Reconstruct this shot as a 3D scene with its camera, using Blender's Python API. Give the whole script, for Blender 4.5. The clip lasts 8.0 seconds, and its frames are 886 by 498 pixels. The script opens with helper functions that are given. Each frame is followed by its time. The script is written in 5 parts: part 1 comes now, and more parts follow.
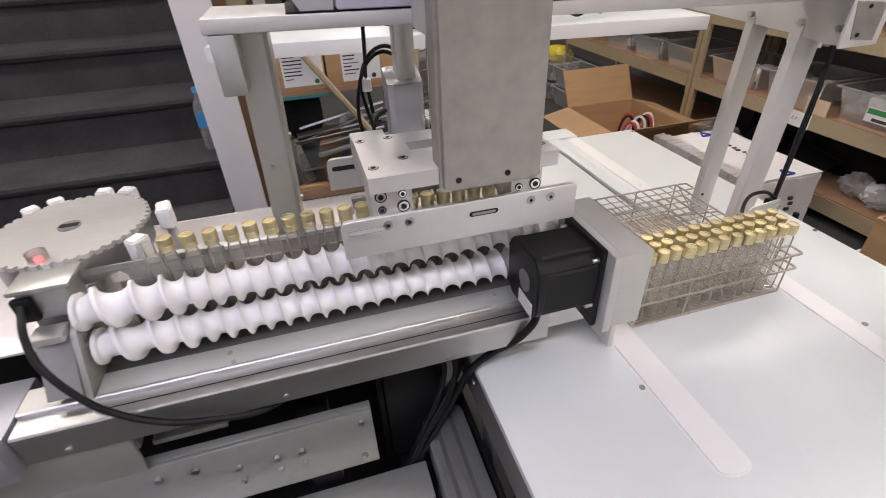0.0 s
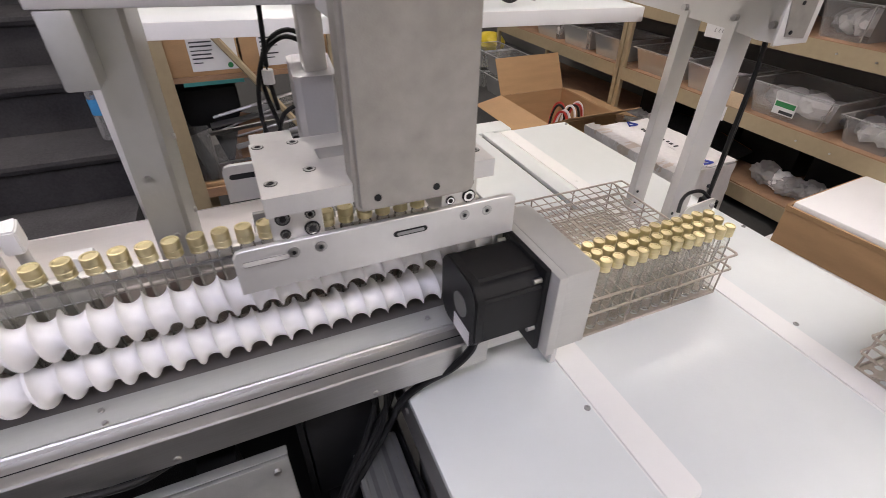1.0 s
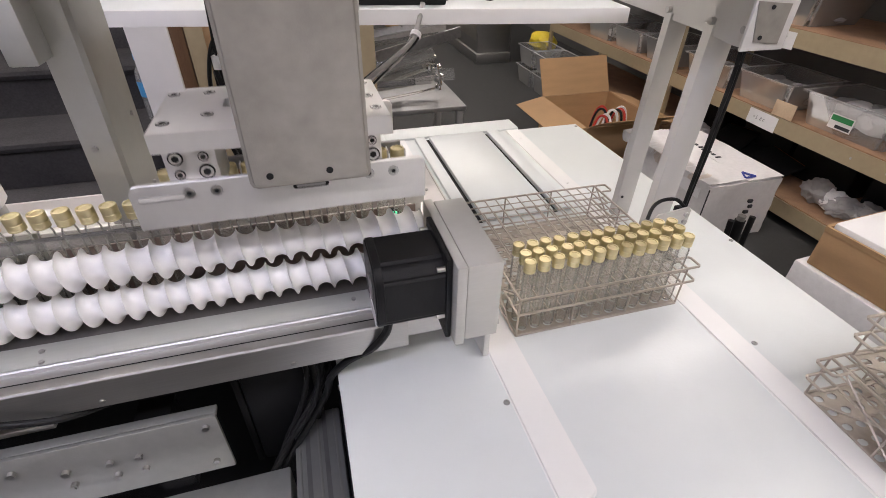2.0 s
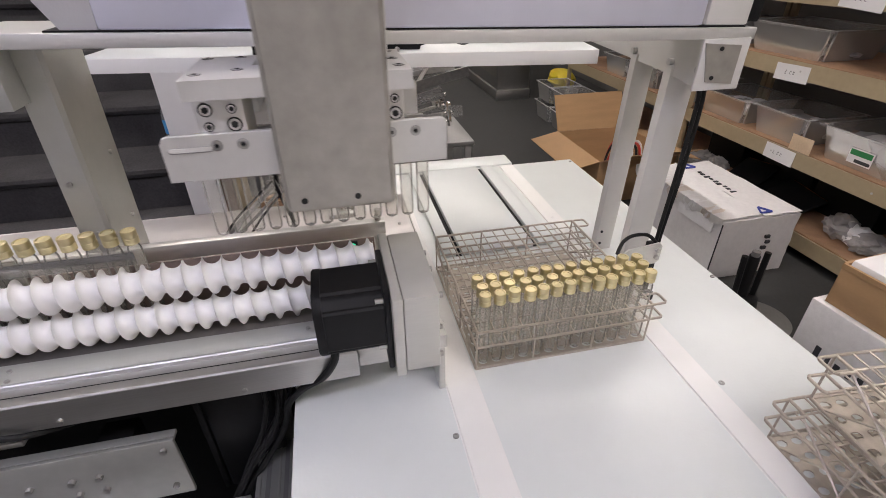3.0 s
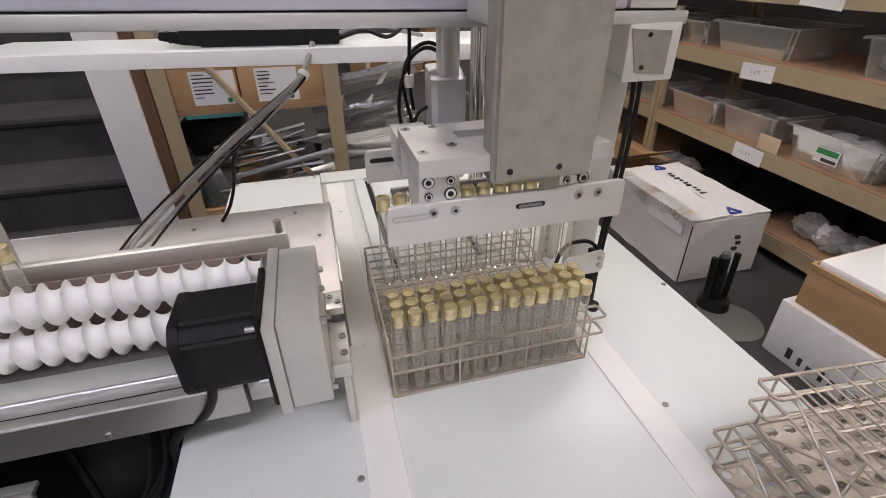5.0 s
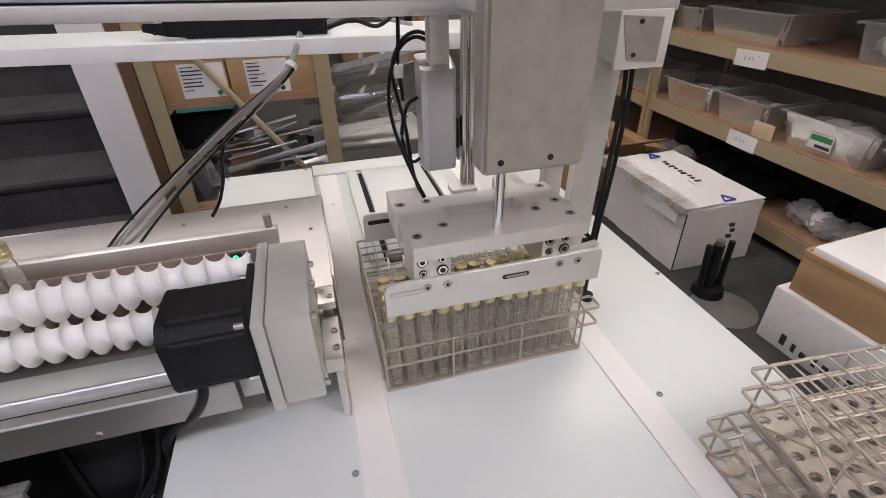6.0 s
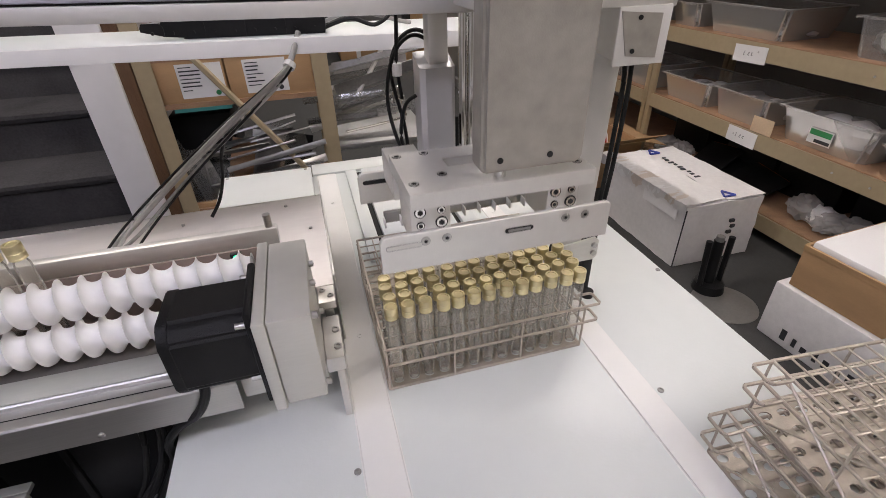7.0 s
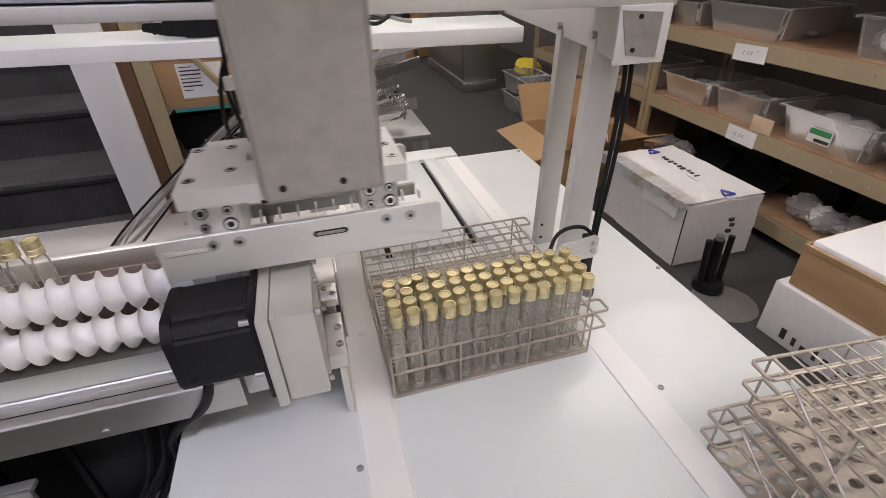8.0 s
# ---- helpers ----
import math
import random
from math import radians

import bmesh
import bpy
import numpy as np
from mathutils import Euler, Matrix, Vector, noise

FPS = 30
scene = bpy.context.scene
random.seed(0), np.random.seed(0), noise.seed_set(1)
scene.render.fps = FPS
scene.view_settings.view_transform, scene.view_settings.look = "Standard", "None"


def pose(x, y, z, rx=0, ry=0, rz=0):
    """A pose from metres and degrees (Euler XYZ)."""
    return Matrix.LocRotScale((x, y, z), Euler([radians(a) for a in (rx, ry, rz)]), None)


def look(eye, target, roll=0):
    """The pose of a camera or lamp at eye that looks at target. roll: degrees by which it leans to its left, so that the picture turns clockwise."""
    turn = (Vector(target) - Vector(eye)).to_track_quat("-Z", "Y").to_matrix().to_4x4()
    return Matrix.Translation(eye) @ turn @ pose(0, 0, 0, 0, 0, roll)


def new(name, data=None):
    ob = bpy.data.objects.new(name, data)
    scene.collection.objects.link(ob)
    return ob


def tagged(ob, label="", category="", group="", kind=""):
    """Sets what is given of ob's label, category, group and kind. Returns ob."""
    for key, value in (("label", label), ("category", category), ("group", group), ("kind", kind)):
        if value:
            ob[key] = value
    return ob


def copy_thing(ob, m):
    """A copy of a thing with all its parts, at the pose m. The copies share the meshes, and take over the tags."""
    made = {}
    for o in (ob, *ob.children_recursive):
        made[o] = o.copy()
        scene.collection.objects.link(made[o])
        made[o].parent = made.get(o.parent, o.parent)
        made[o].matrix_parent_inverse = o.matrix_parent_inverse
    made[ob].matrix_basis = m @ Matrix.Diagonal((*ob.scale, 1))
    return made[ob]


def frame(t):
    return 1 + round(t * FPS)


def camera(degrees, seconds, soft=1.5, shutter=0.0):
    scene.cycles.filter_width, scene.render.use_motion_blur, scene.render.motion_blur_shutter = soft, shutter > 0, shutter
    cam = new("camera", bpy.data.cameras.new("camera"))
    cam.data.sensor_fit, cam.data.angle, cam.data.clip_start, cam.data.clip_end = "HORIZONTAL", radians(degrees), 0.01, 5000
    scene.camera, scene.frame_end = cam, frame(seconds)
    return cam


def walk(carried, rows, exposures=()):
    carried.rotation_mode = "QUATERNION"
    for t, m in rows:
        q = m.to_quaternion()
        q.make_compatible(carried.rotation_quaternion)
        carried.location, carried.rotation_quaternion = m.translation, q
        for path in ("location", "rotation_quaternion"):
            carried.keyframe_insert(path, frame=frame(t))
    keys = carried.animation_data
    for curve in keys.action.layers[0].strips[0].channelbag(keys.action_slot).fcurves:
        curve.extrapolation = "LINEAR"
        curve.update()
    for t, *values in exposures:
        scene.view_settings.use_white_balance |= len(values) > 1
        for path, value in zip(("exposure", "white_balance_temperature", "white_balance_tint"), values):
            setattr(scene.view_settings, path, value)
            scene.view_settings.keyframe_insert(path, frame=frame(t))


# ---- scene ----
cam = camera(86.0, 8.0, soft=0.7, shutter=0.3)
PATH = [
    (0, (0.11, 0.097, 1.339), (0.538, 1.703, 0.228), -2.6),
    (0.5, (0.119, 0.146, 1.333), (0.706, 1.693, 0.211), 0.0),
    (1, (0.147, 0.168, 1.327), (0.808, 1.656, 0.166), 0.9),
    (1.5, (0.227, 0.135, 1.322), (0.826, 1.646, 0.157), 1.4),
    (1.7, (0.245, 0.12, 1.325), (0.78, 1.646, 0.148), 1.4),
    (2.8, (0.338, 0.068, 1.338), (0.729, 1.702, 0.253), -0.1),
    (3, (0.354, 0.066, 1.34), (0.727, 1.721, 0.282), -0.4),
    (3.5, (0.398, 0.067, 1.334), (0.754, 1.75, 0.313), -0.7),
    (4, (0.425, 0.074, 1.328), (0.798, 1.763, 0.324), -0.7),
    (4.5, (0.443, 0.092, 1.32), (0.862, 1.76, 0.299), -0.5),
    (5, (0.457, 0.105, 1.31), (0.889, 1.76, 0.274), -0.7),
    (5.2, (0.458, 0.107, 1.308), (0.897, 1.759, 0.269), -0.8),
    (6.3, (0.464, 0.109, 1.309), (0.905, 1.737, 0.234), -1.5),
    (6.5, (0.464, 0.109, 1.308), (0.905, 1.736, 0.233), -1.7),
    (7, (0.463, 0.109, 1.309), (0.903, 1.736, 0.234), -1.7),
    (7.5, (0.461, 0.108, 1.312), (0.904, 1.732, 0.232), -1.5),
    (8, (0.46, 0.106, 1.309), (0.901, 1.733, 0.232), -1.7),
]
walk(cam, [(t, look(eye, target, roll)) for t, eye, target, roll in PATH], [(0, 0.0), (1.7, 0.0), (3, -0.12), (5, -0.2), (8, -0.2)])

# ---- light ----
world = bpy.data.worlds.new("world")
scene.world = world
world.use_nodes = True
world.node_tree.nodes["Background"].inputs[0].default_value = (1.0, 0.96, 0.92, 1)
world.node_tree.nodes["Background"].inputs[1].default_value = 0.02
LAMP_POWER = 20.5
scene.view_settings.exposure = 0.0


# ---- materials ----
def material(name):
    m = bpy.data.materials.new(name)
    m.use_nodes = True
    n = m.node_tree.nodes
    return m, n, m.node_tree.links, n["Principled BSDF"]


def surface(name, color, rough=0.5, metal=0.0, vary=0.12, scale=30.0, stretch=(1, 1, 1), bump=0.02, fine=300.0, rough_vary=0.1, coat=0.0, per_object=0.0, stain=None):
    """A procedural surface: two scales of tone, a fine relief and uneven gloss, in metres."""
    m, n, l, b = material(name)
    co = n.new("ShaderNodeTexCoord")
    mp = n.new("ShaderNodeMapping")
    mp.inputs["Scale"].default_value = stretch
    l.new(co.outputs["Object"], mp.inputs[0])
    big = n.new("ShaderNodeTexNoise")
    big.inputs["Scale"].default_value, big.inputs["Detail"].default_value = scale * 0.2, 4
    small = n.new("ShaderNodeTexNoise")
    small.inputs["Scale"].default_value, small.inputs["Detail"].default_value = scale * 4, 3
    l.new(mp.outputs[0], big.inputs["Vector"]), l.new(mp.outputs[0], small.inputs["Vector"])
    mix = n.new("ShaderNodeMix")
    mix.data_type = "FLOAT"
    mix.inputs[0].default_value = 0.4
    l.new(big.outputs[0], mix.inputs[2]), l.new(small.outputs[0], mix.inputs[3])
    ramp = n.new("ShaderNodeValToRGB")
    lo = [max(0, c * (1 - vary)) for c in color]
    hi = [min(1, c * (1 + vary)) for c in color]
    if stain:
        lo = stain
    ramp.color_ramp.elements[0].position, ramp.color_ramp.elements[0].color = 0.3, (*lo, 1)
    ramp.color_ramp.elements[1].position, ramp.color_ramp.elements[1].color = 0.7, (*hi, 1)
    l.new(mix.outputs[0], ramp.inputs[0])
    out = ramp.outputs[0]
    if per_object:
        info = n.new("ShaderNodeObjectInfo")
        hsv = n.new("ShaderNodeHueSaturation")
        mr = n.new("ShaderNodeMapRange")
        mr.inputs[3].default_value, mr.inputs[4].default_value = 1 - per_object, 1 + per_object
        l.new(info.outputs["Random"], mr.inputs[0]), l.new(mr.outputs[0], hsv.inputs["Value"]), l.new(out, hsv.inputs["Color"])
        out = hsv.outputs[0]
    l.new(out, b.inputs["Base Color"])
    rr = n.new("ShaderNodeMapRange")
    rr.inputs[3].default_value, rr.inputs[4].default_value = max(0.03, rough - rough_vary), min(1, rough + rough_vary)
    l.new(big.outputs[0], rr.inputs[0]), l.new(rr.outputs[0], b.inputs["Roughness"])
    b.inputs["Metallic"].default_value = metal
    b.inputs["Coat Weight"].default_value = coat
    if bump:
        fn = n.new("ShaderNodeTexNoise")
        fn.inputs["Scale"].default_value, fn.inputs["Detail"].default_value = fine, 2
        l.new(mp.outputs[0], fn.inputs["Vector"])
        bp = n.new("ShaderNodeBump")
        bp.inputs["Strength"].default_value, bp.inputs["Distance"].default_value = bump * 10, 0.001
        l.new(fn.outputs[0], bp.inputs["Height"]), l.new(bp.outputs[0], b.inputs["Normal"])
    return m


def thin_glass(name, tint=(0.95, 0.97, 0.96), rough=0.04, haze=0.0, ior=1.5, haze_color=(0.8, 0.8, 0.78)):
    m, n, l, b = material(name)
    tr, gl, mx, fr = n.new("ShaderNodeBsdfTransparent"), n.new("ShaderNodeBsdfGlossy"), n.new("ShaderNodeMixShader"), n.new("ShaderNodeFresnel")
    tr.inputs[0].default_value = (*tint, 1)
    gl.inputs["Roughness"].default_value = rough
    fr.inputs[0].default_value = ior
    l.new(fr.outputs[0], mx.inputs[0]), l.new(tr.outputs[0], mx.inputs[1]), l.new(gl.outputs[0], mx.inputs[2])
    last = mx.outputs[0]
    if haze:
        df, m2 = n.new("ShaderNodeBsdfDiffuse"), n.new("ShaderNodeMixShader")
        tl, m3 = n.new("ShaderNodeBsdfTranslucent"), n.new("ShaderNodeMixShader")
        df.inputs[0].default_value = tl.inputs[0].default_value = (*haze_color, 1)
        m3.inputs[0].default_value = 0.5
        l.new(df.outputs[0], m3.inputs[1]), l.new(tl.outputs[0], m3.inputs[2])
        m2.inputs[0].default_value = haze
        l.new(last, m2.inputs[1]), l.new(m3.outputs[0], m2.inputs[2])
        last = m2.outputs[0]
    l.new(last, n["Material Output"].inputs[0])
    n.remove(b)
    return m


def glow(name, color, strength):
    m, n, l, b = material(name)
    b.inputs["Base Color"].default_value = (*color, 1)
    b.inputs["Emission Color"].default_value = (*color, 1)
    b.inputs["Emission Strength"].default_value = strength
    return m


STEEL = surface("brushed_steel", (0.62, 0.60, 0.56), 0.34, 1.0, 0.10, 20, (1, 14, 14), 0.012, 500)
SHEET = surface("sheet_steel", (0.66, 0.645, 0.61), 0.42, 0.75, 0.08, 12, (1, 6, 6), 0.01, 400)
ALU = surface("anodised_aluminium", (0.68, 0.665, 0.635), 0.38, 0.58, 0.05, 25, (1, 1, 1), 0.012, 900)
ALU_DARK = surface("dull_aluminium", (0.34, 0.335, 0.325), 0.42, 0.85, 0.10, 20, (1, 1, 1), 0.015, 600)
COVER = surface("grey_cover", (0.38, 0.36, 0.32), 0.45, 0.6, 0.22, 14, (1, 1, 1), 0.015, 700)
ROD = surface("chrome_rod", (0.75, 0.74, 0.72), 0.12, 1.0, 0.04, 20, (1, 1, 1), 0)
CABINET = surface("light_grey_paint", (0.58, 0.565, 0.53), 0.42, 0.0, 0.04, 10, (1, 1, 1), 0.02, 900)
# grey cover; its blue tint is a cool reflection put into the colour
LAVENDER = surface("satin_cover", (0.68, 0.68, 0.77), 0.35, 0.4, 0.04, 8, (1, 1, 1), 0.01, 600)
HDPE = surface("white_polyethylene", (0.70, 0.725, 0.71), 0.30, 0.0, 0.03, 6, (1, 1, 1), 0.012, 250, 0.03)
HDPE_RAIL = surface("milky_polyethylene", (0.81, 0.80, 0.775), 0.35, 0.0, 0.03, 8, (1, 1, 1), 0.015, 250)
SCREW_WHITE = surface("white_nylon", (0.84, 0.83, 0.82), 0.5, 0.0, 0.03, 30, (1, 1, 1), 0.01, 500)
BLACK = surface("black_plastic", (0.010, 0.010, 0.0105), 0.42, 0.0, 0.3, 40, (1, 1, 1), 0.03, 900)
BLACK_METAL = surface("black_painted_metal", (0.008, 0.008, 0.0085), 0.38, 0.0, 0.25, 30, (1, 1, 1), 0.05, 1200)
RUBBER = surface("black_cable", (0.012, 0.012, 0.012), 0.45, 0.0, 0.2, 60, (1, 1, 1), 0.02, 600)
GREY_CABLE = surface("grey_cable", (0.34, 0.33, 0.31), 0.45, 0.0, 0.15, 40, (1, 1, 1), 0.02, 600)
GOLD = surface("gold_cap", (0.73, 0.64, 0.38), 0.37, 0.95, 0.06, 60, (1, 1, 1), 0.01, 900, 0.06, 0, 0.08)
GLASS = thin_glass("vial_glass", (1.0, 0.998, 0.985), 0.05, 0.17, 1.24, (1.0, 0.97, 0.88))
ACRYLIC = thin_glass("clear_acrylic", (0.90, 0.90, 0.89), 0.06, 0.10)
BIN = thin_glass("frosted_bin", (0.93, 0.94, 0.94), 0.16, 0.24, 1.5, (0.88, 0.88, 0.87))
BIN_RIM = thin_glass("bin_rim", (0.85, 0.86, 0.86), 0.15, 0.45, 1.5, (0.85, 0.85, 0.84))
WIRE = surface("rack_wire", (0.52, 0.47, 0.41), 0.42, 0.9, 0.2, 60, (1, 1, 1), 0.02, 900)
PERF = surface("rack_plate", (0.48, 0.43, 0.365), 0.5, 0.6, 0.25, 30, (1, 1, 1), 0.03, 500)
BOLT = surface("bolt_steel", (0.5, 0.49, 0.47), 0.3, 1.0, 0.15, 100, (1, 1, 1), 0)
# near-black that paints the shade in sockets, bores and slots; also seam and small bolts
HOLE = surface("dark_hole", (0.02, 0.02, 0.02), 0.7, 0.0, 0.2, 100, (1, 1, 1), 0)
CARPET = surface("grey_carpet", (0.056, 0.054, 0.056), 0.95, 0.0, 0.35, 30, (1, 1, 1), 0.15, 500)
FLOOR = surface("dark_floor", (0.038, 0.038, 0.037), 0.75, 0.0, 0.2, 12, (1, 1, 1), 0.08, 300)
WALL = surface("white_wall_paint", (0.86, 0.84, 0.83), 0.7, 0.0, 0.04, 5, (1, 1, 1), 0.03, 300)
# tone of the unseen south wall, set for the light it throws on front faces
WALL_MID = surface("bounce_wall_paint", (0.62, 0.60, 0.58), 0.8, 0.0, 0.06, 4, (1, 1, 1), 0.03, 300)
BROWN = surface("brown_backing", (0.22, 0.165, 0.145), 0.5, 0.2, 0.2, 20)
# wall tone kept low to cut bounced light and deepen the darks
WALL_DARK = surface("low_bounce_paint", (0.14, 0.135, 0.13), 0.8, 0.0, 0.08, 4, (1, 1, 1), 0.03, 300)
CEILING = surface("ceiling_tile", (0.62, 0.61, 0.60), 0.9, 0.0, 0.06, 10, (1, 1, 1), 0.05, 200)
WOOD = surface("stained_wood", (0.15, 0.08, 0.04), 0.55, 0.0, 0.35, 12, (10, 10, 1), 0.05, 200)
CHIP = surface("particle_board", (0.32, 0.19, 0.11), 0.75, 0.0, 0.3, 60, (1, 1, 1), 0.1, 400)
TAN = surface("tan_shelf_paint", (0.36, 0.29, 0.18), 0.5, 0.0, 0.1, 10, (1, 1, 1), 0.02, 300)
CARD = surface("cardboard", (0.42, 0.26, 0.13), 0.8, 0.0, 0.12, 25, (1, 1, 6), 0.06, 300)
WHITE_CARD = surface("white_carton", (0.72, 0.70, 0.69), 0.65, 0.0, 0.10, 12, (1, 1, 1), 0.05, 200)
TORN = surface("torn_card", (0.64, 0.57, 0.51), 0.85, 0.0, 0.12, 40, (1, 1, 1), 0.1, 200)
FOAM = surface("polystyrene", (0.78, 0.77, 0.77), 0.8, 0.0, 0.03, 40, (1, 1, 1), 0.08, 300)
PAPER = surface("white_paper", (0.72, 0.71, 0.70), 0.7, 0.0, 0.03, 20, (1, 1, 1), 0.02, 300)
INK = surface("dark_ink", (0.03, 0.03, 0.035), 0.6, 0.0, 0.2, 60, (1, 1, 1), 0)
BLUE = surface("blue_print", (0.03, 0.05, 0.30), 0.6, 0.0, 0.1, 60, (1, 1, 1), 0)
SKYBLUE = surface("sky_blue_plastic", (0.06, 0.30, 0.62), 0.4, 0.0, 0.1, 40, (1, 1, 1), 0)
GREEN = surface("green_print", (0.03, 0.22, 0.07), 0.6, 0.0, 0.1, 60, (1, 1, 1), 0)
ORANGE = surface("orange_plastic", (0.55, 0.17, 0.03), 0.5, 0.0, 0.15, 20, (1, 1, 1), 0)
YELLOW = surface("yellow_plastic", (0.65, 0.50, 0.02), 0.5, 0.0, 0.15, 20, (1, 1, 1), 0.05)
RED = surface("red_plastic", (0.45, 0.03, 0.02), 0.4, 0.0, 0.1, 40, (1, 1, 1), 0)
TEAL = surface("teal_sheet", (0.04, 0.20, 0.19), 0.5, 0.0, 0.1, 20, (1, 1, 1), 0)
PLASTIC_BAG = thin_glass("plastic_bag", (0.88, 0.88, 0.88), 0.14, 0.45, 1.5, (0.88, 0.87, 0.86))
BAG_WHITE = surface("white_bagged_parts", (0.82, 0.81, 0.80), 0.4, 0.0, 0.10, 40, (1, 1, 1), 0.2, 60)
LIP = surface("polished_steel", (0.54, 0.53, 0.505), 0.42, 1.0, 0.10, 8, (1, 3, 30), 0.01, 300)
# steel darkened in its colour for the shade between and below the feed screws
TROUGH = surface("shaded_trough_steel", (0.16, 0.15, 0.14), 0.42, 0.3, 0.2, 20)
for m in (BLACK, BLACK_METAL, RUBBER, CARPET, HOLE):
    m.node_tree.nodes["Principled BSDF"].inputs["Specular IOR Level"].default_value = 0.22
HOUSING = surface("satin_housing", (0.54, 0.53, 0.49), 0.38, 0.35, 0.05, 14, (1, 1, 8), 0.01, 500)
# brighter than LIP: the ceiling's reflection on the flat ledge is in this colour
LEDGE_TOP = surface("lit_ledge_steel", (0.62, 0.63, 0.585), 0.36, 0.45, 0.05, 12, (1, 6, 6), 0.01, 400)
ENDGREY = surface("cast_grey", (0.36, 0.36, 0.32), 0.45, 0.5, 0.1, 20)
SCRAP = surface("scrap_metal", (0.36, 0.35, 0.34), 0.3, 0.9, 0.25, 20, (1, 1, 1), 0.02, 200, 0.12, 0, 0.35)
# darker copy of LAVENDER; the shade at the drive block is in its colour
LILAC_DIM = surface("shaded_lilac_metal", (0.36, 0.355, 0.385), 0.4, 0.5, 0.06, 10)
CYL = surface("satin_cylinder", (0.58, 0.575, 0.59), 0.35, 0.6, 0.05, 10)
DECK = surface("deck_sheet", (0.74, 0.70, 0.675), 0.38, 0.35, 0.05, 10, (1, 4, 4), 0.01, 400)
POST_DIM = surface("plain_grey_aluminium", (0.48, 0.485, 0.46), 0.45, 0.7, 0.10, 15)
POST = surface("satin_post", (0.50, 0.50, 0.46), 0.4, 0.7, 0.06, 15)
GREEN_LED = glow("green_led", (0.05, 0.9, 0.4), 2.0)
RED_LED = glow("red_led", (1.0, 0.12, 0.12), 3.0)
TUBE_LIGHT = glow("fluorescent_diffuser", (1.0, 0.92, 0.885), LAMP_POWER)
TUBE_COOL = glow("cool_fluorescent_diffuser", (0.80, 0.79, 1.0), LAMP_POWER)


# ---- mesh tools ----
ORIGIN = {}


def bm_box(bm, x0, x1, y0, y1, z0, z1, bevel=0.0, seg=2, m=None):
    r = bmesh.ops.create_cube(bm, size=1, matrix=Matrix.LocRotScale(((x0 + x1) / 2, (y0 + y1) / 2, (z0 + z1) / 2), None, (abs(x1 - x0), abs(y1 - y0), abs(z1 - z0))))
    vs = r["verts"]
    if bevel:
        es = list({e for v in vs for e in v.link_edges})
        r = bmesh.ops.bevel(bm, geom=es, offset=bevel, segments=seg, affect="EDGES", profile=0.5)
        vs = list({v for f in r["faces"] for v in f.verts} | {v for v in vs if v.is_valid})
    if m:
        bmesh.ops.transform(bm, matrix=m, verts=[v for v in vs if v.is_valid])
    return bm


def box(*a, **k):
    return bm_box(bmesh.new(), *a, **k)


def bm_rod(bm, a, b, r, n=10, r2=None, caps=True):
    a, b = Vector(a), Vector(b)
    q = (b - a).to_track_quat("Z", "Y").to_matrix().to_4x4()
    bmesh.ops.create_cone(bm, cap_ends=caps, segments=n, radius1=r, radius2=r if r2 is None else r2, depth=(b - a).length, matrix=Matrix.Translation((a + b) / 2) @ q)
    return bm


def rod(*a, **k):
    return bm_rod(bmesh.new(), *a, **k)


def bm_lathe(bm, profile, n=16, at=(0, 0, 0)):
    """Turn a list of (radius, z) about z."""
    rings = [[bm.verts.new((at[0] + r * math.cos(2 * math.pi * i / n), at[1] + r * math.sin(2 * math.pi * i / n), at[2] + z)) for i in range(n)] for r, z in profile]
    for p, q in zip(rings, rings[1:]):
        for i in range(n):
            bm.faces.new((p[i], p[(i + 1) % n], q[(i + 1) % n], q[i]))
    return bm


def bm_prism(bm, pts, a, b, axis="y"):
    """Push a flat outline from a to b along an axis; the outline's pairs are the other two axes in order."""
    def place(p, d):
        return {"x": (d, p[0], p[1]), "y": (p[0], d, p[1]), "z": (p[0], p[1], d)}[axis]
    lo = [bm.verts.new(place(p, a)) for p in pts]
    hi = [bm.verts.new(place(p, b)) for p in pts]
    bm.faces.new(lo), bm.faces.new(hi[::-1])
    for i in range(len(pts)):
        j = (i + 1) % len(pts)
        bm.faces.new((lo[j], lo[i], hi[i], hi[j]))
    bmesh.ops.recalc_face_normals(bm, faces=bm.faces[:])
    return bm


def prism(*a, **k):
    return bm_prism(bmesh.new(), *a, **k)


def tube(points, r, n=8, steps=6):
    """A round cable through points, smoothed."""
    P = [Vector(p) for p in points]
    P = [P[0]] + P + [P[-1]]
    line = []
    for i in range(1, len(P) - 2):
        for k in range(steps):
            t = k / steps
            a, b, c, d = P[i - 1], P[i], P[i + 1], P[i + 2]
            line.append(0.5 * ((2 * b) + (c - a) * t + (2 * a - 5 * b + 4 * c - d) * t * t + (3 * b - a - 3 * c + d) * t ** 3))
    line.append(P[-2])
    bm = bmesh.new()
    rings = []
    for i, p in enumerate(line):
        d = (line[min(i + 1, len(line) - 1)] - line[max(i - 1, 0)]).normalized()
        q = d.to_track_quat("Z", "Y").to_matrix()
        rings.append([bm.verts.new(p + q @ Vector((r * math.cos(2 * math.pi * k / n), r * math.sin(2 * math.pi * k / n), 0))) for k in range(n)])
    for u, v in zip(rings, rings[1:]):
        for k in range(n):
            bm.faces.new((u[k], u[(k + 1) % n], v[(k + 1) % n], v[k]))
    bm.faces.new(rings[0][::-1]), bm.faces.new(rings[-1])
    return bm


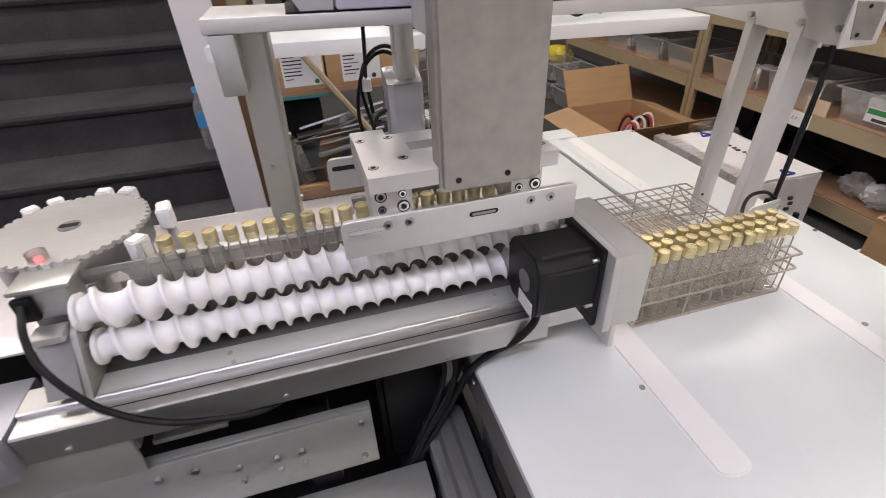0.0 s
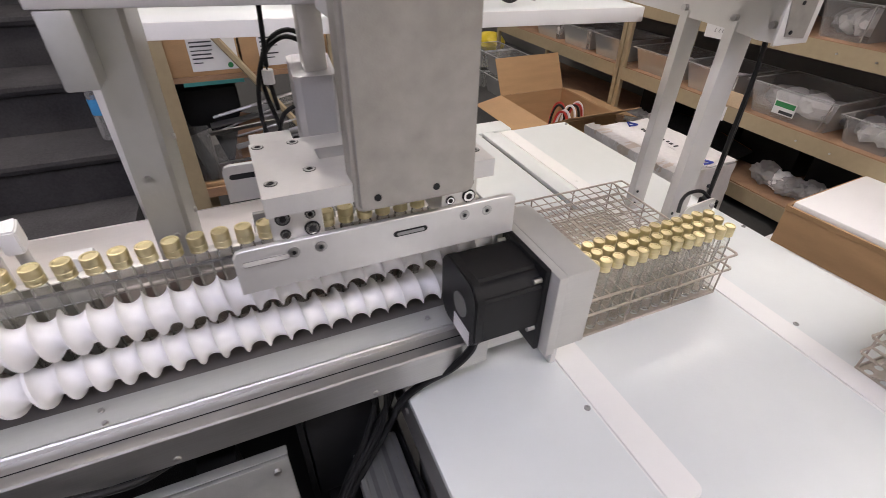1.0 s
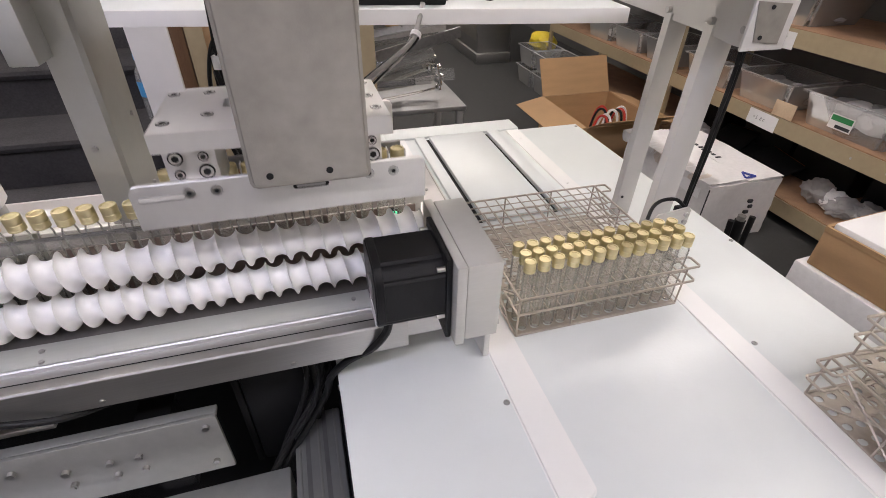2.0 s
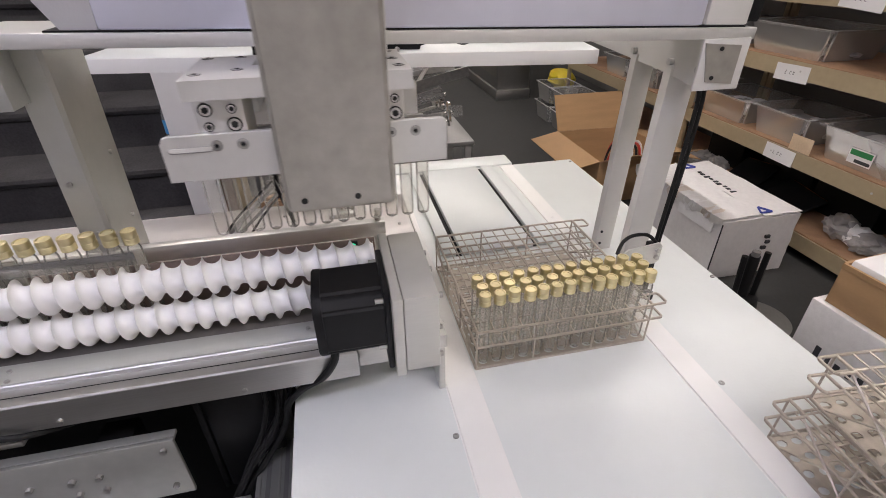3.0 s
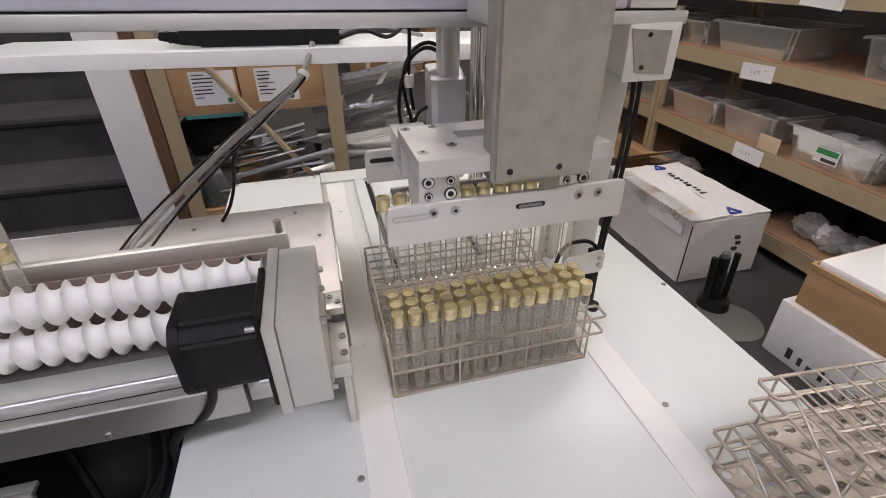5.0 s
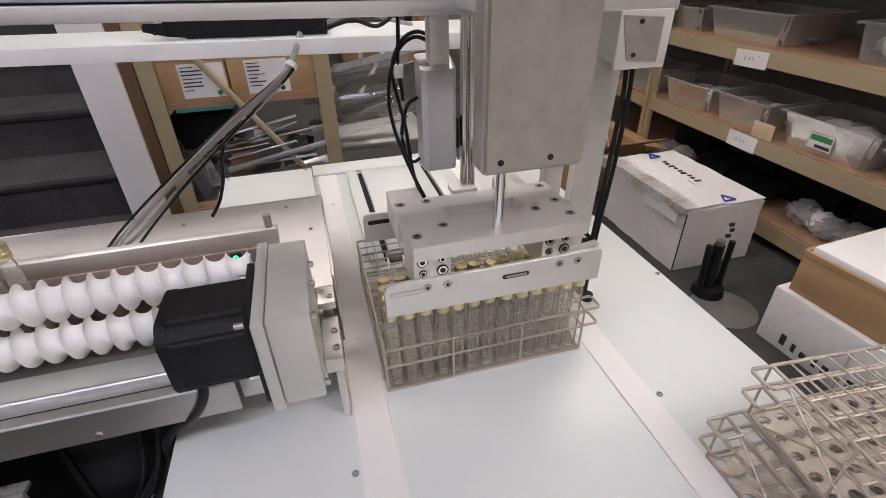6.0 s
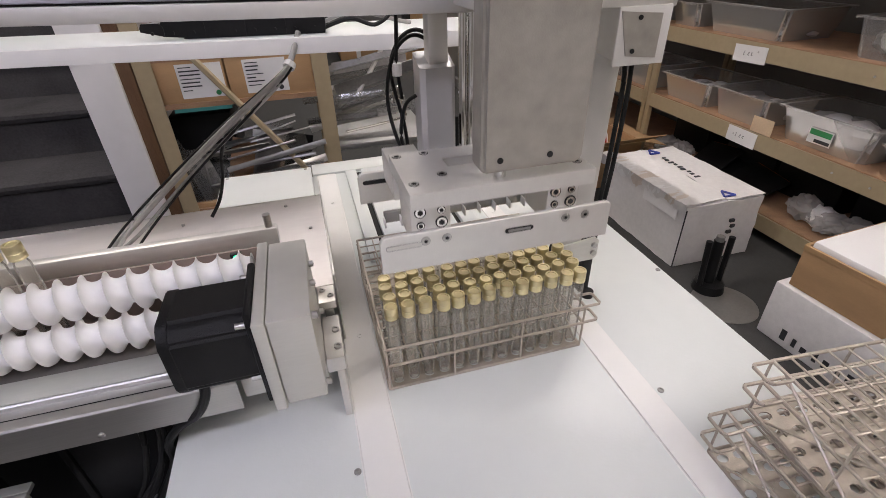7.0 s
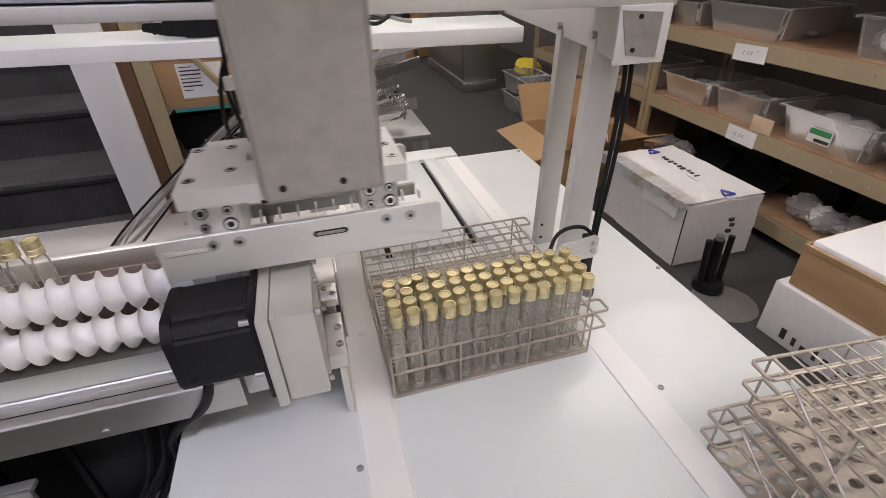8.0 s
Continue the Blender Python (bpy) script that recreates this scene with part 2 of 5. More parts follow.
def finish(bm, mat, origin, smooth=True):
    me = bpy.data.meshes.new("mesh")
    bmesh.ops.translate(bm, vec=-Vector(origin), verts=bm.verts[:])
    bmesh.ops.recalc_face_normals(bm, faces=bm.faces[:])
    bm.to_mesh(me)
    bm.free()
    me.materials.append(mat)
    if smooth:
        me.shade_smooth()
        me.set_sharp_from_angle(angle=radians(35))
    return me


def thing(name, origin, label, category, group="", kind=""):
    ob = new(name)
    ob.empty_display_size = 0.05
    ob.location = origin
    ORIGIN[ob] = Vector(origin)
    return tagged(ob, label, category, group, kind)


def part(name, bm, mat, parent, label=""):
    o = ORIGIN[parent]
    ob = new(name, finish(bm, mat, o))
    ob.parent = parent
    ORIGIN[ob] = o
    return tagged(ob, label) if label else ob


def solo(name, bm, mat, label, category, origin=None, kind="", group=""):
    if origin is None:
        cs = [v.co for v in bm.verts]
        origin = (sum(c.x for c in cs) / len(cs), sum(c.y for c in cs) / len(cs), min(c.z for c in cs))
    ob = new(name, finish(bm, mat, origin))
    ob.location = origin
    ORIGIN[ob] = Vector(origin)
    return tagged(ob, label, category, group, kind)


def shared(name, me, parent, at, rot=None):
    """One more piece on a shared mesh; at is in the parent's space."""
    ob = new(name, me)
    ob.parent = parent
    ob.location = at
    if rot:
        ob.rotation_euler = [radians(a) for a in rot]
    ORIGIN[ob] = ORIGIN[parent]
    return ob


# ---- the room ----
def structure(name, bm, mat, label, category="structure"):
    return solo(name, bm, mat, label, category, kind="structure")


structure("floor", box(-3.2, 3.4, -1.6, 9.2, -0.1, 0.0), FLOOR, "dark grey carpeted workshop floor", "floor")
structure("ceiling", box(-3.2, 3.4, -1.6, 9.2, 3.0, 3.1), CEILING, "pale ceiling of mineral tiles", "ceiling")
structure("wall_north", box(-3.2, 3.4, 9.2, 9.3, 0, 3.0), WALL_DARK, "plain end wall, coloured dark to bounce little light", "wall")
structure("wall_south", box(-3.2, 3.4, -1.7, -1.6, 0, 3.0), WALL_MID, "unseen wall behind the camera, coloured to bounce light", "wall")
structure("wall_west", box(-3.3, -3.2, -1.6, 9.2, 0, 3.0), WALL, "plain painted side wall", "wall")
structure("wall_east", box(3.4, 3.5, -1.6, 9.2, 0, 3.0), WALL_DARK, "wall behind the shelving, coloured dark to bounce little light", "wall")
# wall end beside the stair, with its dark wooden edge
structure("wall_stair", box(-0.265, -0.137, 2.0, 6.2, 0, 3.0, bevel=0.004), WALL, "white painted wall end beside the stair", "wall")
structure("trim", box(-0.1365, -0.094, 2.015, 2.06, 0, 3.0, bevel=0.002), WOOD, "dark stained wooden edge board", "trim")

stair = thing("staircase", (-1.2, 2.0, 0), "staircase covered in dark grey carpet going up", "staircase", kind="structure")
for i in range(12):
    y = 2.08 + 0.26 * (i - 2)
    rise = 0.065 + 0.185 * (i + 1)
    bm = bmesh.new()
    bm_prism(bm, [(y, 0), (y, rise - 0.045), (y - 0.022, rise - 0.035), (y - 0.030, rise - 0.02), (y - 0.028, rise - 0.006),
                  (y - 0.016, rise), (y + 0.262, rise), (y + 0.262, 0)], -2.2, -0.2655, "x")
    part("step", bm, CARPET, stair)


bottle = thing("water_bottle", (-0.305, 2.20, 0.62), "clear plastic bottle with a blue cap on the stair", "bottle")
bm = bmesh.new()
bm_lathe(bm, [(0.0001, 0.0), (0.028, 0.001), (0.032, 0.006), (0.032, 0.075), (0.030, 0.080), (0.032, 0.085), (0.032, 0.165), (0.026, 0.19), (0.014, 0.212), (0.013, 0.228)], 20, (-0.305, 2.20, 0.62))
part("body", bm, BIN, bottle)
bm = bmesh.new()
bm_lathe(bm, [(0.0323, 0.095), (0.0325, 0.097), (0.0325, 0.150), (0.0323, 0.152)], 20, (-0.305, 2.20, 0.62))
part("label", bm, SKYBLUE, bottle, "light blue wrap label")
part("cap", rod((-0.305, 2.20, 0.8485), (-0.305, 2.20, 0.868), 0.0165, 18), SKYBLUE, bottle, "blue screw cap")


def ceiling_light(x, y, tubes, length=2.4):
    t = thing("ceiling_light", (x, y, 2.88), "long white fluorescent ceiling fixture, lit", "ceiling light", "ceiling lights")
    bm = bmesh.new()
    bm_prism(bm, [(y - 0.15, 3.0), (y + 0.15, 3.0), (y + 0.13, 2.90), (y - 0.13, 2.90)], x - length / 2 - 0.01, x + length / 2 + 0.01, "x")
    part("housing", bm, CABINET, t)
    part("diffuser", box(x - length / 2, x + length / 2, y - 0.12, y + 0.12, 2.875, 2.896, bevel=0.006), tubes, t)


for lx, ly, tubes in ((2.0, 1.75, TUBE_LIGHT), (-1.0, 1.75, TUBE_LIGHT), (2.0, -0.7, TUBE_LIGHT), (-1.0, -0.7, TUBE_COOL), (1.4, 4.9, TUBE_LIGHT), (1.4, 7.4, TUBE_LIGHT)):
    ceiling_light(lx, ly, tubes)


# ---- work table ----
TZ = 0.85
table = thing("work_table", (0.62, 0.6, 0), "white polyethylene work table on a grey steel frame", "table")
part("tabletop", box(0.258, 0.977, -0.12, 1.212, TZ - 0.012, TZ, bevel=0.0015), HDPE, table)
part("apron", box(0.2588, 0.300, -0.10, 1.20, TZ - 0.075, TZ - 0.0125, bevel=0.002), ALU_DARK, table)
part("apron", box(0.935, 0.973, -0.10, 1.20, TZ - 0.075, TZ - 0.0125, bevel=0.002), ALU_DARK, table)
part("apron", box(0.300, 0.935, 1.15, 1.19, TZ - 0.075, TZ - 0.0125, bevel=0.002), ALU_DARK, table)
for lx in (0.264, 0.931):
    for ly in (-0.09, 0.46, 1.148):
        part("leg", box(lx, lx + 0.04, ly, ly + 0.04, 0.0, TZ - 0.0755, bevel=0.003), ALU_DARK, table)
part("stretcher", box(0.305, 0.930, 0.47, 0.50, 0.18, 0.22, bevel=0.003), ALU_DARK, table)


def table_screw(x, y, z=TZ):
    bm = bmesh.new()
    bm_lathe(bm, [(0.0039, 0), (0.0039, 0.0010), (0.0031, 0.0015), (0.0020, 0.0015), (0.0018, 0.0005), (0.0001, 0.0005)], 14, (x, y, z))
    part("table_screw", bm, ALU_DARK, table, "small countersunk steel screw")


for sx, sy in ((0.4475, 0.417), (0.813, 0.416), (0.970, 0.631), (0.969, 1.195), (0.969, 0.18), (0.275, 0.22)):
    table_screw(sx, sy)


def rounded_rail(x0, x1, y0, y1, z0, z1, front=True):
    """A flat bar with a rounded near end."""
    r, cx = (x1 - x0) / 2, (x0 + x1) / 2
    pts = [(x1, y1), (x0, y1)]
    pts += [(cx - r * math.cos(a), y0 + r * 0.55 - r * 0.55 * math.sin(a)) for a in np.linspace(0, math.pi, 13)]
    bm = prism([(p[0], p[1]) for p in pts], z0, z1, "z")
    es = [e for e in bm.edges if all(v.co.z > z1 - 1e-5 for v in e.verts)]
    bmesh.ops.bevel(bm, geom=es, offset=0.0022, segments=3, affect="EDGES")
    return bm


for sy in (0.30, 0.52, 0.74):
    part("side_screw", rod((0.2587, sy, 0.815), (0.2560, sy, 0.815), 0.004, 10), BOLT, table)
# black strip painting the dark gap between table apron and base rail
chan = thing("cable_channel", (0.24, 0.3, 0), "black strip added for the dark gap along the table side", "cable channel")
part("tray", box(0.2525, 0.2560, -0.10, 0.60, 0.62, 0.745, bevel=0.001), BLACK, chan)
part("stand", box(0.2525, 0.2560, 0.20, 0.24, 0.0, 0.6198), BLACK, chan)



def rail_screws(rail_ob, x, ys):
    for sy in ys:
        bm = bmesh.new()
        bm_lathe(bm, [(0.004, 0.0025), (0.004, 0.0031), (0.0022, 0.0031), (0.0020, 0.0026), (0.0001, 0.0026)], 12, (x, sy, TZ))
        part("rail_screw", bm, HDPE_RAIL, rail_ob)


guide = thing("guide_rail", (0.475, 0.7, TZ), "milky white plastic guide rail on the table", "guide rail", "guide rails")
part("bar", rounded_rail(0.4525, 0.497, 0.285, 1.210, TZ, TZ + 0.0024), HDPE_RAIL, guide)
rail_screws(guide, 0.477, (0.62, 1.05))
guide = thing("guide_rail", (0.78, 0.7, TZ), "milky white plastic guide rail on the table", "guide rail", "guide rails")
part("bar", rounded_rail(0.766, 0.806, 0.20, 1.210, TZ, TZ + 0.0024), HDPE_RAIL, guide)
rail_screws(guide, 0.786, (0.90, 1.15))
frame_back = thing("end_frame", (0.62, 1.24, TZ), "white plastic end frame joining the guide rails", "frame")
part("crossbar", box(0.443, 0.807, 1.2125, 1.278, TZ - 0.02, TZ + 0.005, bevel=0.003), HDPE, frame_back)
lane = thing("slide_bed", (0.62, 0.95, TZ), "white sliding bed with two dark slots behind the rack", "slide bed")
for x0, x1 in ((0.520, 0.545), (0.557, 0.700), (0.712, 0.742)):
    part("bed_strip", box(x0, x1, 0.80, 1.200, TZ + 0.0003, TZ + 0.0095, bevel=0.001), HDPE, lane)
# slot floors coloured dark for the shade of a deep groove
for x0, x1 in ((0.5455, 0.5565), (0.7005, 0.7115)):
    part("slot", box(x0, x1, 0.80, 1.200, TZ + 0.0003, TZ + 0.001), HOLE, lane, "dark slot between white strips")

# white plate behind the conveyor
tray = thing("side_plate", (0.34, 1.1, 0.86), "white plastic side plate with small screws", "plate")
part("plate", box(0.245, 0.4425, 0.90, 1.216, 0.862, 0.874, bevel=0.002), HDPE, tray)
part("bracket", box(0.26, 0.43, 0.92, 1.20, TZ, 0.8618), ALU_DARK, tray)
for sx, sy in ((0.257, 1.205), (0.43, 1.205)):
    bm = bmesh.new()
    bm_lathe(bm, [(0.004, 0), (0.004, 0.001), (0.0001, 0.001)], 10, (sx, sy, 0.874))
    part("screw", bm, BOLT, tray)


# ---- screw conveyor ----
ROW_Y = 0.586        # line of the vials
TOP = 0.962          # conveyor deck
conv = thing("conveyor", (0.1, 0.65, TOP - 0.06), "stainless steel conveyor deck with folded front edge", "conveyor")
bm = bmesh.new()
# deck front ledge, a shallow step and a folded lip
LEDGE = 0.9525
bm_prism(bm, [(0.5450, LEDGE), (0.5120, LEDGE), (0.5105, LEDGE - 0.0012), (0.5105, LEDGE - 0.0065), (0.4895, LEDGE - 0.0065), (0.4875, LEDGE - 0.0070), (0.4860, LEDGE - 0.0090), (0.4860, LEDGE - 0.046),
              (0.4885, LEDGE - 0.046), (0.4885, LEDGE - 0.0095), (0.5125, LEDGE - 0.0090), (0.5135, LEDGE - 0.0025), (0.5450, LEDGE - 0.0025)], -0.23, 0.345, "x")
part("front_ledge", bm, LIP, conv)
# pale strip that paints the lit top of the ledge
part("ledge_top", box(-0.157, 0.345, 0.5128, 0.5440, LEDGE + 0.0002, LEDGE + 0.0014, bevel=0.0005), LEDGE_TOP, conv)
part("seam", box(-0.157, 0.345, 0.4985, 0.4995, LEDGE - 0.0064, LEDGE - 0.0060), HOLE, conv, "thin dark sheet seam")
part("ledge_end", box(0.3455, 0.4345, 0.5000, 0.5440, LEDGE - 0.046, LEDGE - 0.004, bevel=0.002), SHEET, conv)
part("deck", box(-0.75, 0.455, 0.6005, 0.862, TOP - 0.004, TOP, bevel=0.0012), DECK, conv, "pale stainless deck sheet")
part("deck_edge", box(-0.75, 0.455, 0.8625, 0.865, TOP - 0.04, TOP, bevel=0.0008), SHEET, conv)
part("deck_side", box(0.4555, 0.4585, 0.62, 0.862, TOP - 0.112, TOP, bevel=0.0008), SHEET, conv)
# the shadow of the screws is put into the trough colour
part("trough", box(-0.21, 0.38, 0.5455, 0.5970, TOP - 0.0175, TOP - 0.0135), TROUGH, conv, "trough floor coloured dark for the shade under the feed screws")
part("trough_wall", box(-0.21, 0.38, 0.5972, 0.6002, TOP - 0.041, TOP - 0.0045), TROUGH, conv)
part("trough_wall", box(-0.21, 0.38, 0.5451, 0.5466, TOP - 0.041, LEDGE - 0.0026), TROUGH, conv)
for sx in (-0.19, 0.025, 0.214):
    bm = bmesh.new()
    bm_lathe(bm, [(0.0032, 0), (0.0032, 0.0015), (0.002, 0.0022), (0.0001, 0.0022)], 10)
    bmesh.ops.transform(bm, matrix=Matrix.Translation((sx, 0.4860, 0.914)) @ Matrix.Rotation(radians(90), 4, "X"), verts=bm.verts[:])
    part("lip_screw", bm, BOLT, conv)
for sx, sy in ((-0.027, 0.532), (-0.022, 0.516), (0.29, 0.530), (0.25, 0.82), (0.40, 0.835), (0.40, 0.70), (0.435, 0.75)):
    bm = bmesh.new()
    bm_lathe(bm, [(0.0026, 0), (0.0026, 0.0024), (0.0001, 0.0026)], 10, (sx, sy, TOP if sy > 0.6 else LEDGE + 0.001))
    part("deck_screw", bm, BOLT, conv)


def pitch_of(x):
    """The spacing of the flutes: even at the pick-up, wider at the infeed."""
    return 0.0207 if x > -0.05 else 0.0207 + 0.026 * min(1, (-0.05 - x) / 0.12)


def feed_screw(z):
    """A round bar with a spiral groove for the vials, its rows of points running along the spiral; about its own axis along x."""
    x0, x1, per, seg = -0.152, 0.379, 18, 40
    xs = [x1 + 0.03]
    while xs[-1] > x0 - 0.06:
        xs.append(xs[-1] - pitch_of(xs[-1]) / per)
    xs = np.array(xs[::-1])
    n = len(xs)
    steps = np.arange(n, dtype=float)
    R = 0.0232
    verts, faces = [], []
    for i in range(n):
        for k in range(seg):
            s = i + per * k / seg
            x = float(np.interp(s, steps, xs)) if s <= n - 1 else float(xs[-1] + (s - n + 1) * 0.0207 / per)
            ph = ((i - n + 1) / per) % 1.0
            d = abs(ph - 0.5) * pitch_of(x)
            half = max(0.0105, 0.44 * pitch_of(x))
            r = R - 0.0098 * math.sqrt(max(0.0, 1 - (d / half) ** 2))
            if x >= x1 - 0.004 or x <= x0 + 0.003:
                r = min(r, 0.017)
            x = min(max(x, x0), x1)
            a = 2 * math.pi * k / seg
            verts.append((x - 0.1, -r * math.sin(a), r * math.cos(a)))
    for i in range(n - 1):
        for k in range(seg):
            if k < seg - 1:
                a, b, c, d = i * seg + k, i * seg + k + 1, (i + 1) * seg + k + 1, (i + 1) * seg + k
            else:
                if i + per + 1 >= n:
                    continue
                a, b, c, d = i * seg + k, (i + per) * seg, (i + per + 1) * seg, (i + 1) * seg + k
            faces.append((a, b, c, d))
    me = bpy.data.meshes.new("flute_bar")
    me.from_pydata(verts, [], faces)
    me.materials.append(SCREW_WHITE)
    me.shade_smooth()
    me.set_sharp_from_angle(angle=radians(50))
    t = thing("feed_screw", (0.1, 0.557, z), "white plastic feed screw with spiral flutes", "feed screw", "feed screws")
    bar = new("flute_bar", me)
    bar.parent = t
    part("shaft", rod((-0.1565, 0.557, z), (-0.145, 0.557, z), 0.0095, 20), ROD, t, "steel shaft end")
    part("collar", rod((-0.1545, 0.557, z), (-0.150, 0.557, z), 0.0200, 32), SCREW_WHITE, t)
    part("core", rod((-0.150, 0.557, z), (0.378, 0.557, z), 0.0128, 20), SCREW_WHITE, t)
    return t


SCREW_UP = feed_screw(1.0300)
SCREW_LOW = feed_screw(0.9815)

# clear guide rail behind the vials
rail = thing("guide_fence", (0.1, 0.62, TOP), "clear acrylic fence on an aluminium bar beside the vials", "guide fence")
part("sheet", box(-0.12, 0.118, 0.5725, 0.5745, 1.047, 1.062, bevel=0.0004), ACRYLIC, rail, "clear acrylic strip")
part("bar", box(-0.13, 0.402, 0.632, 0.645, 1.012, 1.034, bevel=0.0015), SHEET, rail)
part("face", box(-0.13, 0.384, 0.606, 0.609, TOP, 1.026, bevel=0.0008), BROWN, rail, "dark brown backing strip")
for px in (-0.10, 0.15, 0.392):
    part("post", box(px - 0.006, px + 0.006, 0.634, 0.643, TOP, 1.0118, bevel=0.001), ALU, rail)
bm = bmesh.new()
bm_prism(bm, [(-0.152, 1.053), (-0.152, 1.045), (-0.122, 1.045), (-0.116, 1.038), (-0.112, 0.985), (-0.106, TOP), (-0.012, TOP), (-0.012, 1.053)], 0.6005, 0.6025, "y")
part("back_sheet", bm, ENDGREY, rail, "grey folded sheet with a cut-out")
led = part("led_holder", box(0.350, 0.362, 0.6005, 0.6055, 1.012, 1.0255, bevel=0.001), BLACK, rail)
part("led", rod((0.356, 0.6004, 1.021), (0.356, 0.5985, 1.021), 0.003, 10), GREEN_LED, led, "lit green indicator")
part("pin", rod((0.393, 0.6385, 1.0342), (0.393, 0.6385, 1.050), 0.0045, 14), BOLT, rail)

# drive housing and motor
gear = thing("drive_housing", (0.41, 0.53, TZ + 0.09), "light grey drive housing at the conveyor end", "housing")
part("cover", box(0.3970, 0.4345, 0.4385, 0.5700, 0.949, 1.0490, bevel=0.0018, seg=2), HOUSING, gear)
part("end_plate", box(0.3857, 0.3965, 0.4365, 0.5740, 0.945, 1.0500, bevel=0.0016, seg=2), HOUSING, gear)
for by, bz in ((0.449, 0.957), (0.449, 1.040), (0.505, 1.035), (0.540, 1.035), (0.558, 0.957)):
    bo = part("bolt", rod((0.4346, by, bz), (0.4395, by, bz), 0.0034, 12), BOLT, gear)
    part("socket", rod((0.43955, by, bz), (0.4398, by, bz), 0.0017, 6), HOLE, bo)
foot = thing("angle_bracket", (0.445, 0.54, TZ), "small bolted aluminium angle bracket", "bracket")
part("shelf", box(0.4348, 0.4546, 0.491, 0.563, 0.924, 0.944, bevel=0.0015), ALU, foot)
part("web", box(0.4440, 0.4520, 0.4915, 0.5625, TZ, 0.9237, bevel=0.0012), ALU, foot)
for by in (0.507, 0.535):
    bm = bmesh.new()
    bm_lathe(bm, [(0.0042, 0), (0.0042, 0.003), (0.0025, 0.003), (0.0022, 0.0012), (0.0001, 0.0012)], 12, (0.449, by, 0.944))
    part("bolt", bm, BOLT, foot)
wing = thing("mounting_plate", (0.445, 0.58, 0.95), "polished steel mounting plate beside the drive housing", "plate")
part("plate", box(0.4348, 0.4546, 0.5665, 0.6000, 0.951, TOP - 0.0005, bevel=0.0008), STEEL, wing)
part("stay", box(0.4400, 0.4500, 0.5700, 0.5980, TZ, 0.9508, bevel=0.001), ALU_DARK, wing)
for bx, by in ((0.4490, 0.578), (0.4400, 0.590)):
    bm = bmesh.new()
    bm_lathe(bm, [(0.0036, 0), (0.0036, 0.0024), (0.0020, 0.0024), (0.0018, 0.0010), (0.0001, 0.0010)], 12, (bx, by, TOP - 0.0005))
    part("bolt", bm, BOLT, wing)

motor = thing("stepper_motor", (0.34, 0.489, 0.962), "square black stepper motor with grooved sides", "motor")
c_y, c_z, hw, hh = 0.491, 1.007, 0.0395, 0.0405
quarter = [(1.0, 0.58), (0.945, 0.64), (0.945, 0.70), (0.80, 0.86), (0.70, 0.925), (0.62, 0.925), (0.56, 1.0)]
pts = []
for sx, sz in ((1, 1), (-1, 1), (-1, -1), (1, -1)):
    q = quarter if sx * sz > 0 else quarter[::-1]
    pts += [(c_y + sx * a * hw, c_z + sz * b * hh) for a, b in q]
part("body", prism(pts, 0.3165, 0.3785, "x"), BLACK_METAL, motor)
pts = []
for sx, sz in ((1, 1), (-1, 1), (-1, -1), (1, -1)):
    q = [(1.0, 0.60), (0.93, 0.74), (0.74, 0.93), (0.60, 1.0)]
    pts += [(c_y + sx * a * hw, c_z + sz * b * hh) for a, b in (q if sx * sz > 0 else q[::-1])]
bm = prism(pts, 0.307, 0.3163, "x")
es = [e for e in bm.edges if all(abs(v.co.x - 0.307) < 1e-5 for v in e.verts)]
bmesh.ops.bevel(bm, geom=es, offset=0.0015, segments=2, affect="EDGES")
part("rear_cap", bm, BLACK_METAL, motor)
part("flange", box(0.3787, 0.3853, 0.4492, 0.5335, 0.946, 1.0525, bevel=0.002), BLACK_METAL, motor)
for by, bz in ((0.4555, 1.038), (0.5265, 1.040), (0.4545, 0.976), (0.5265, 0.976)):
    part("bolt", rod((0.3700, by, bz), (0.3786, by, bz), 0.0030, 12), BOLT, motor)
bm = bmesh.new()
bm_rod(bm, (0.3055, c_y - 0.008, c_z + 0.002), (0.3068, c_y - 0.008, c_z + 0.002), 0.0135, 24)
part("shaft_boss", bm, ALU_DARK, motor)
part("label", box(0.3058, 0.3067, c_y - 0.030, c_y + 0.004, c_z - 0.036, c_z - 0.018), PAPER, motor, "small printed motor label")

cable = solo("motor_cable", tube([(0.322, 0.475, 0.966), (0.318, 0.476, 0.945), (0.302, 0.485, 0.915), (0.274, 0.498, 0.888), (0.250, 0.512, 0.85), (0.238, 0.525, 0.80), (0.205, 0.520, 0.745), (0.170, 0.505, 0.70), (0.145, 0.51, 0.62)], 0.0048, 10), RUBBER, "thick black motor cable hanging below the conveyor", "cable")

# end plate at the infeed, sensor head and cable
endp = thing("infeed_bracket", (-0.19, 0.57, TOP), "dull aluminium end bracket carrying the feed screws", "bracket")
bm = bmesh.new()
bm_prism(bm, [(0.509, LEDGE), (0.615, LEDGE), (0.615, 1.0245), (0.556, 1.0245), (0.541, 1.016)], -0.164, -0.158, "x")
part("end_plate", bm, ENDGREY, endp)
part("gusset", prism([(0.509, TOP), (0.560, TOP), (0.560, 1.014), (0.541, 1.014)], -0.196, -0.1642, "x"), ALU_DARK, endp)
part("tab", box(-0.196, -0.1645, 0.531, 0.556, 1.0145, 1.024, bevel=0.003), SHEET, endp)
for by, bz in ((0.5485, 1.008), (0.546, 0.998)):
    part("bolt", rod((-0.1578, by, bz), (-0.1555, by, bz), 0.003, 8), BOLT, endp)
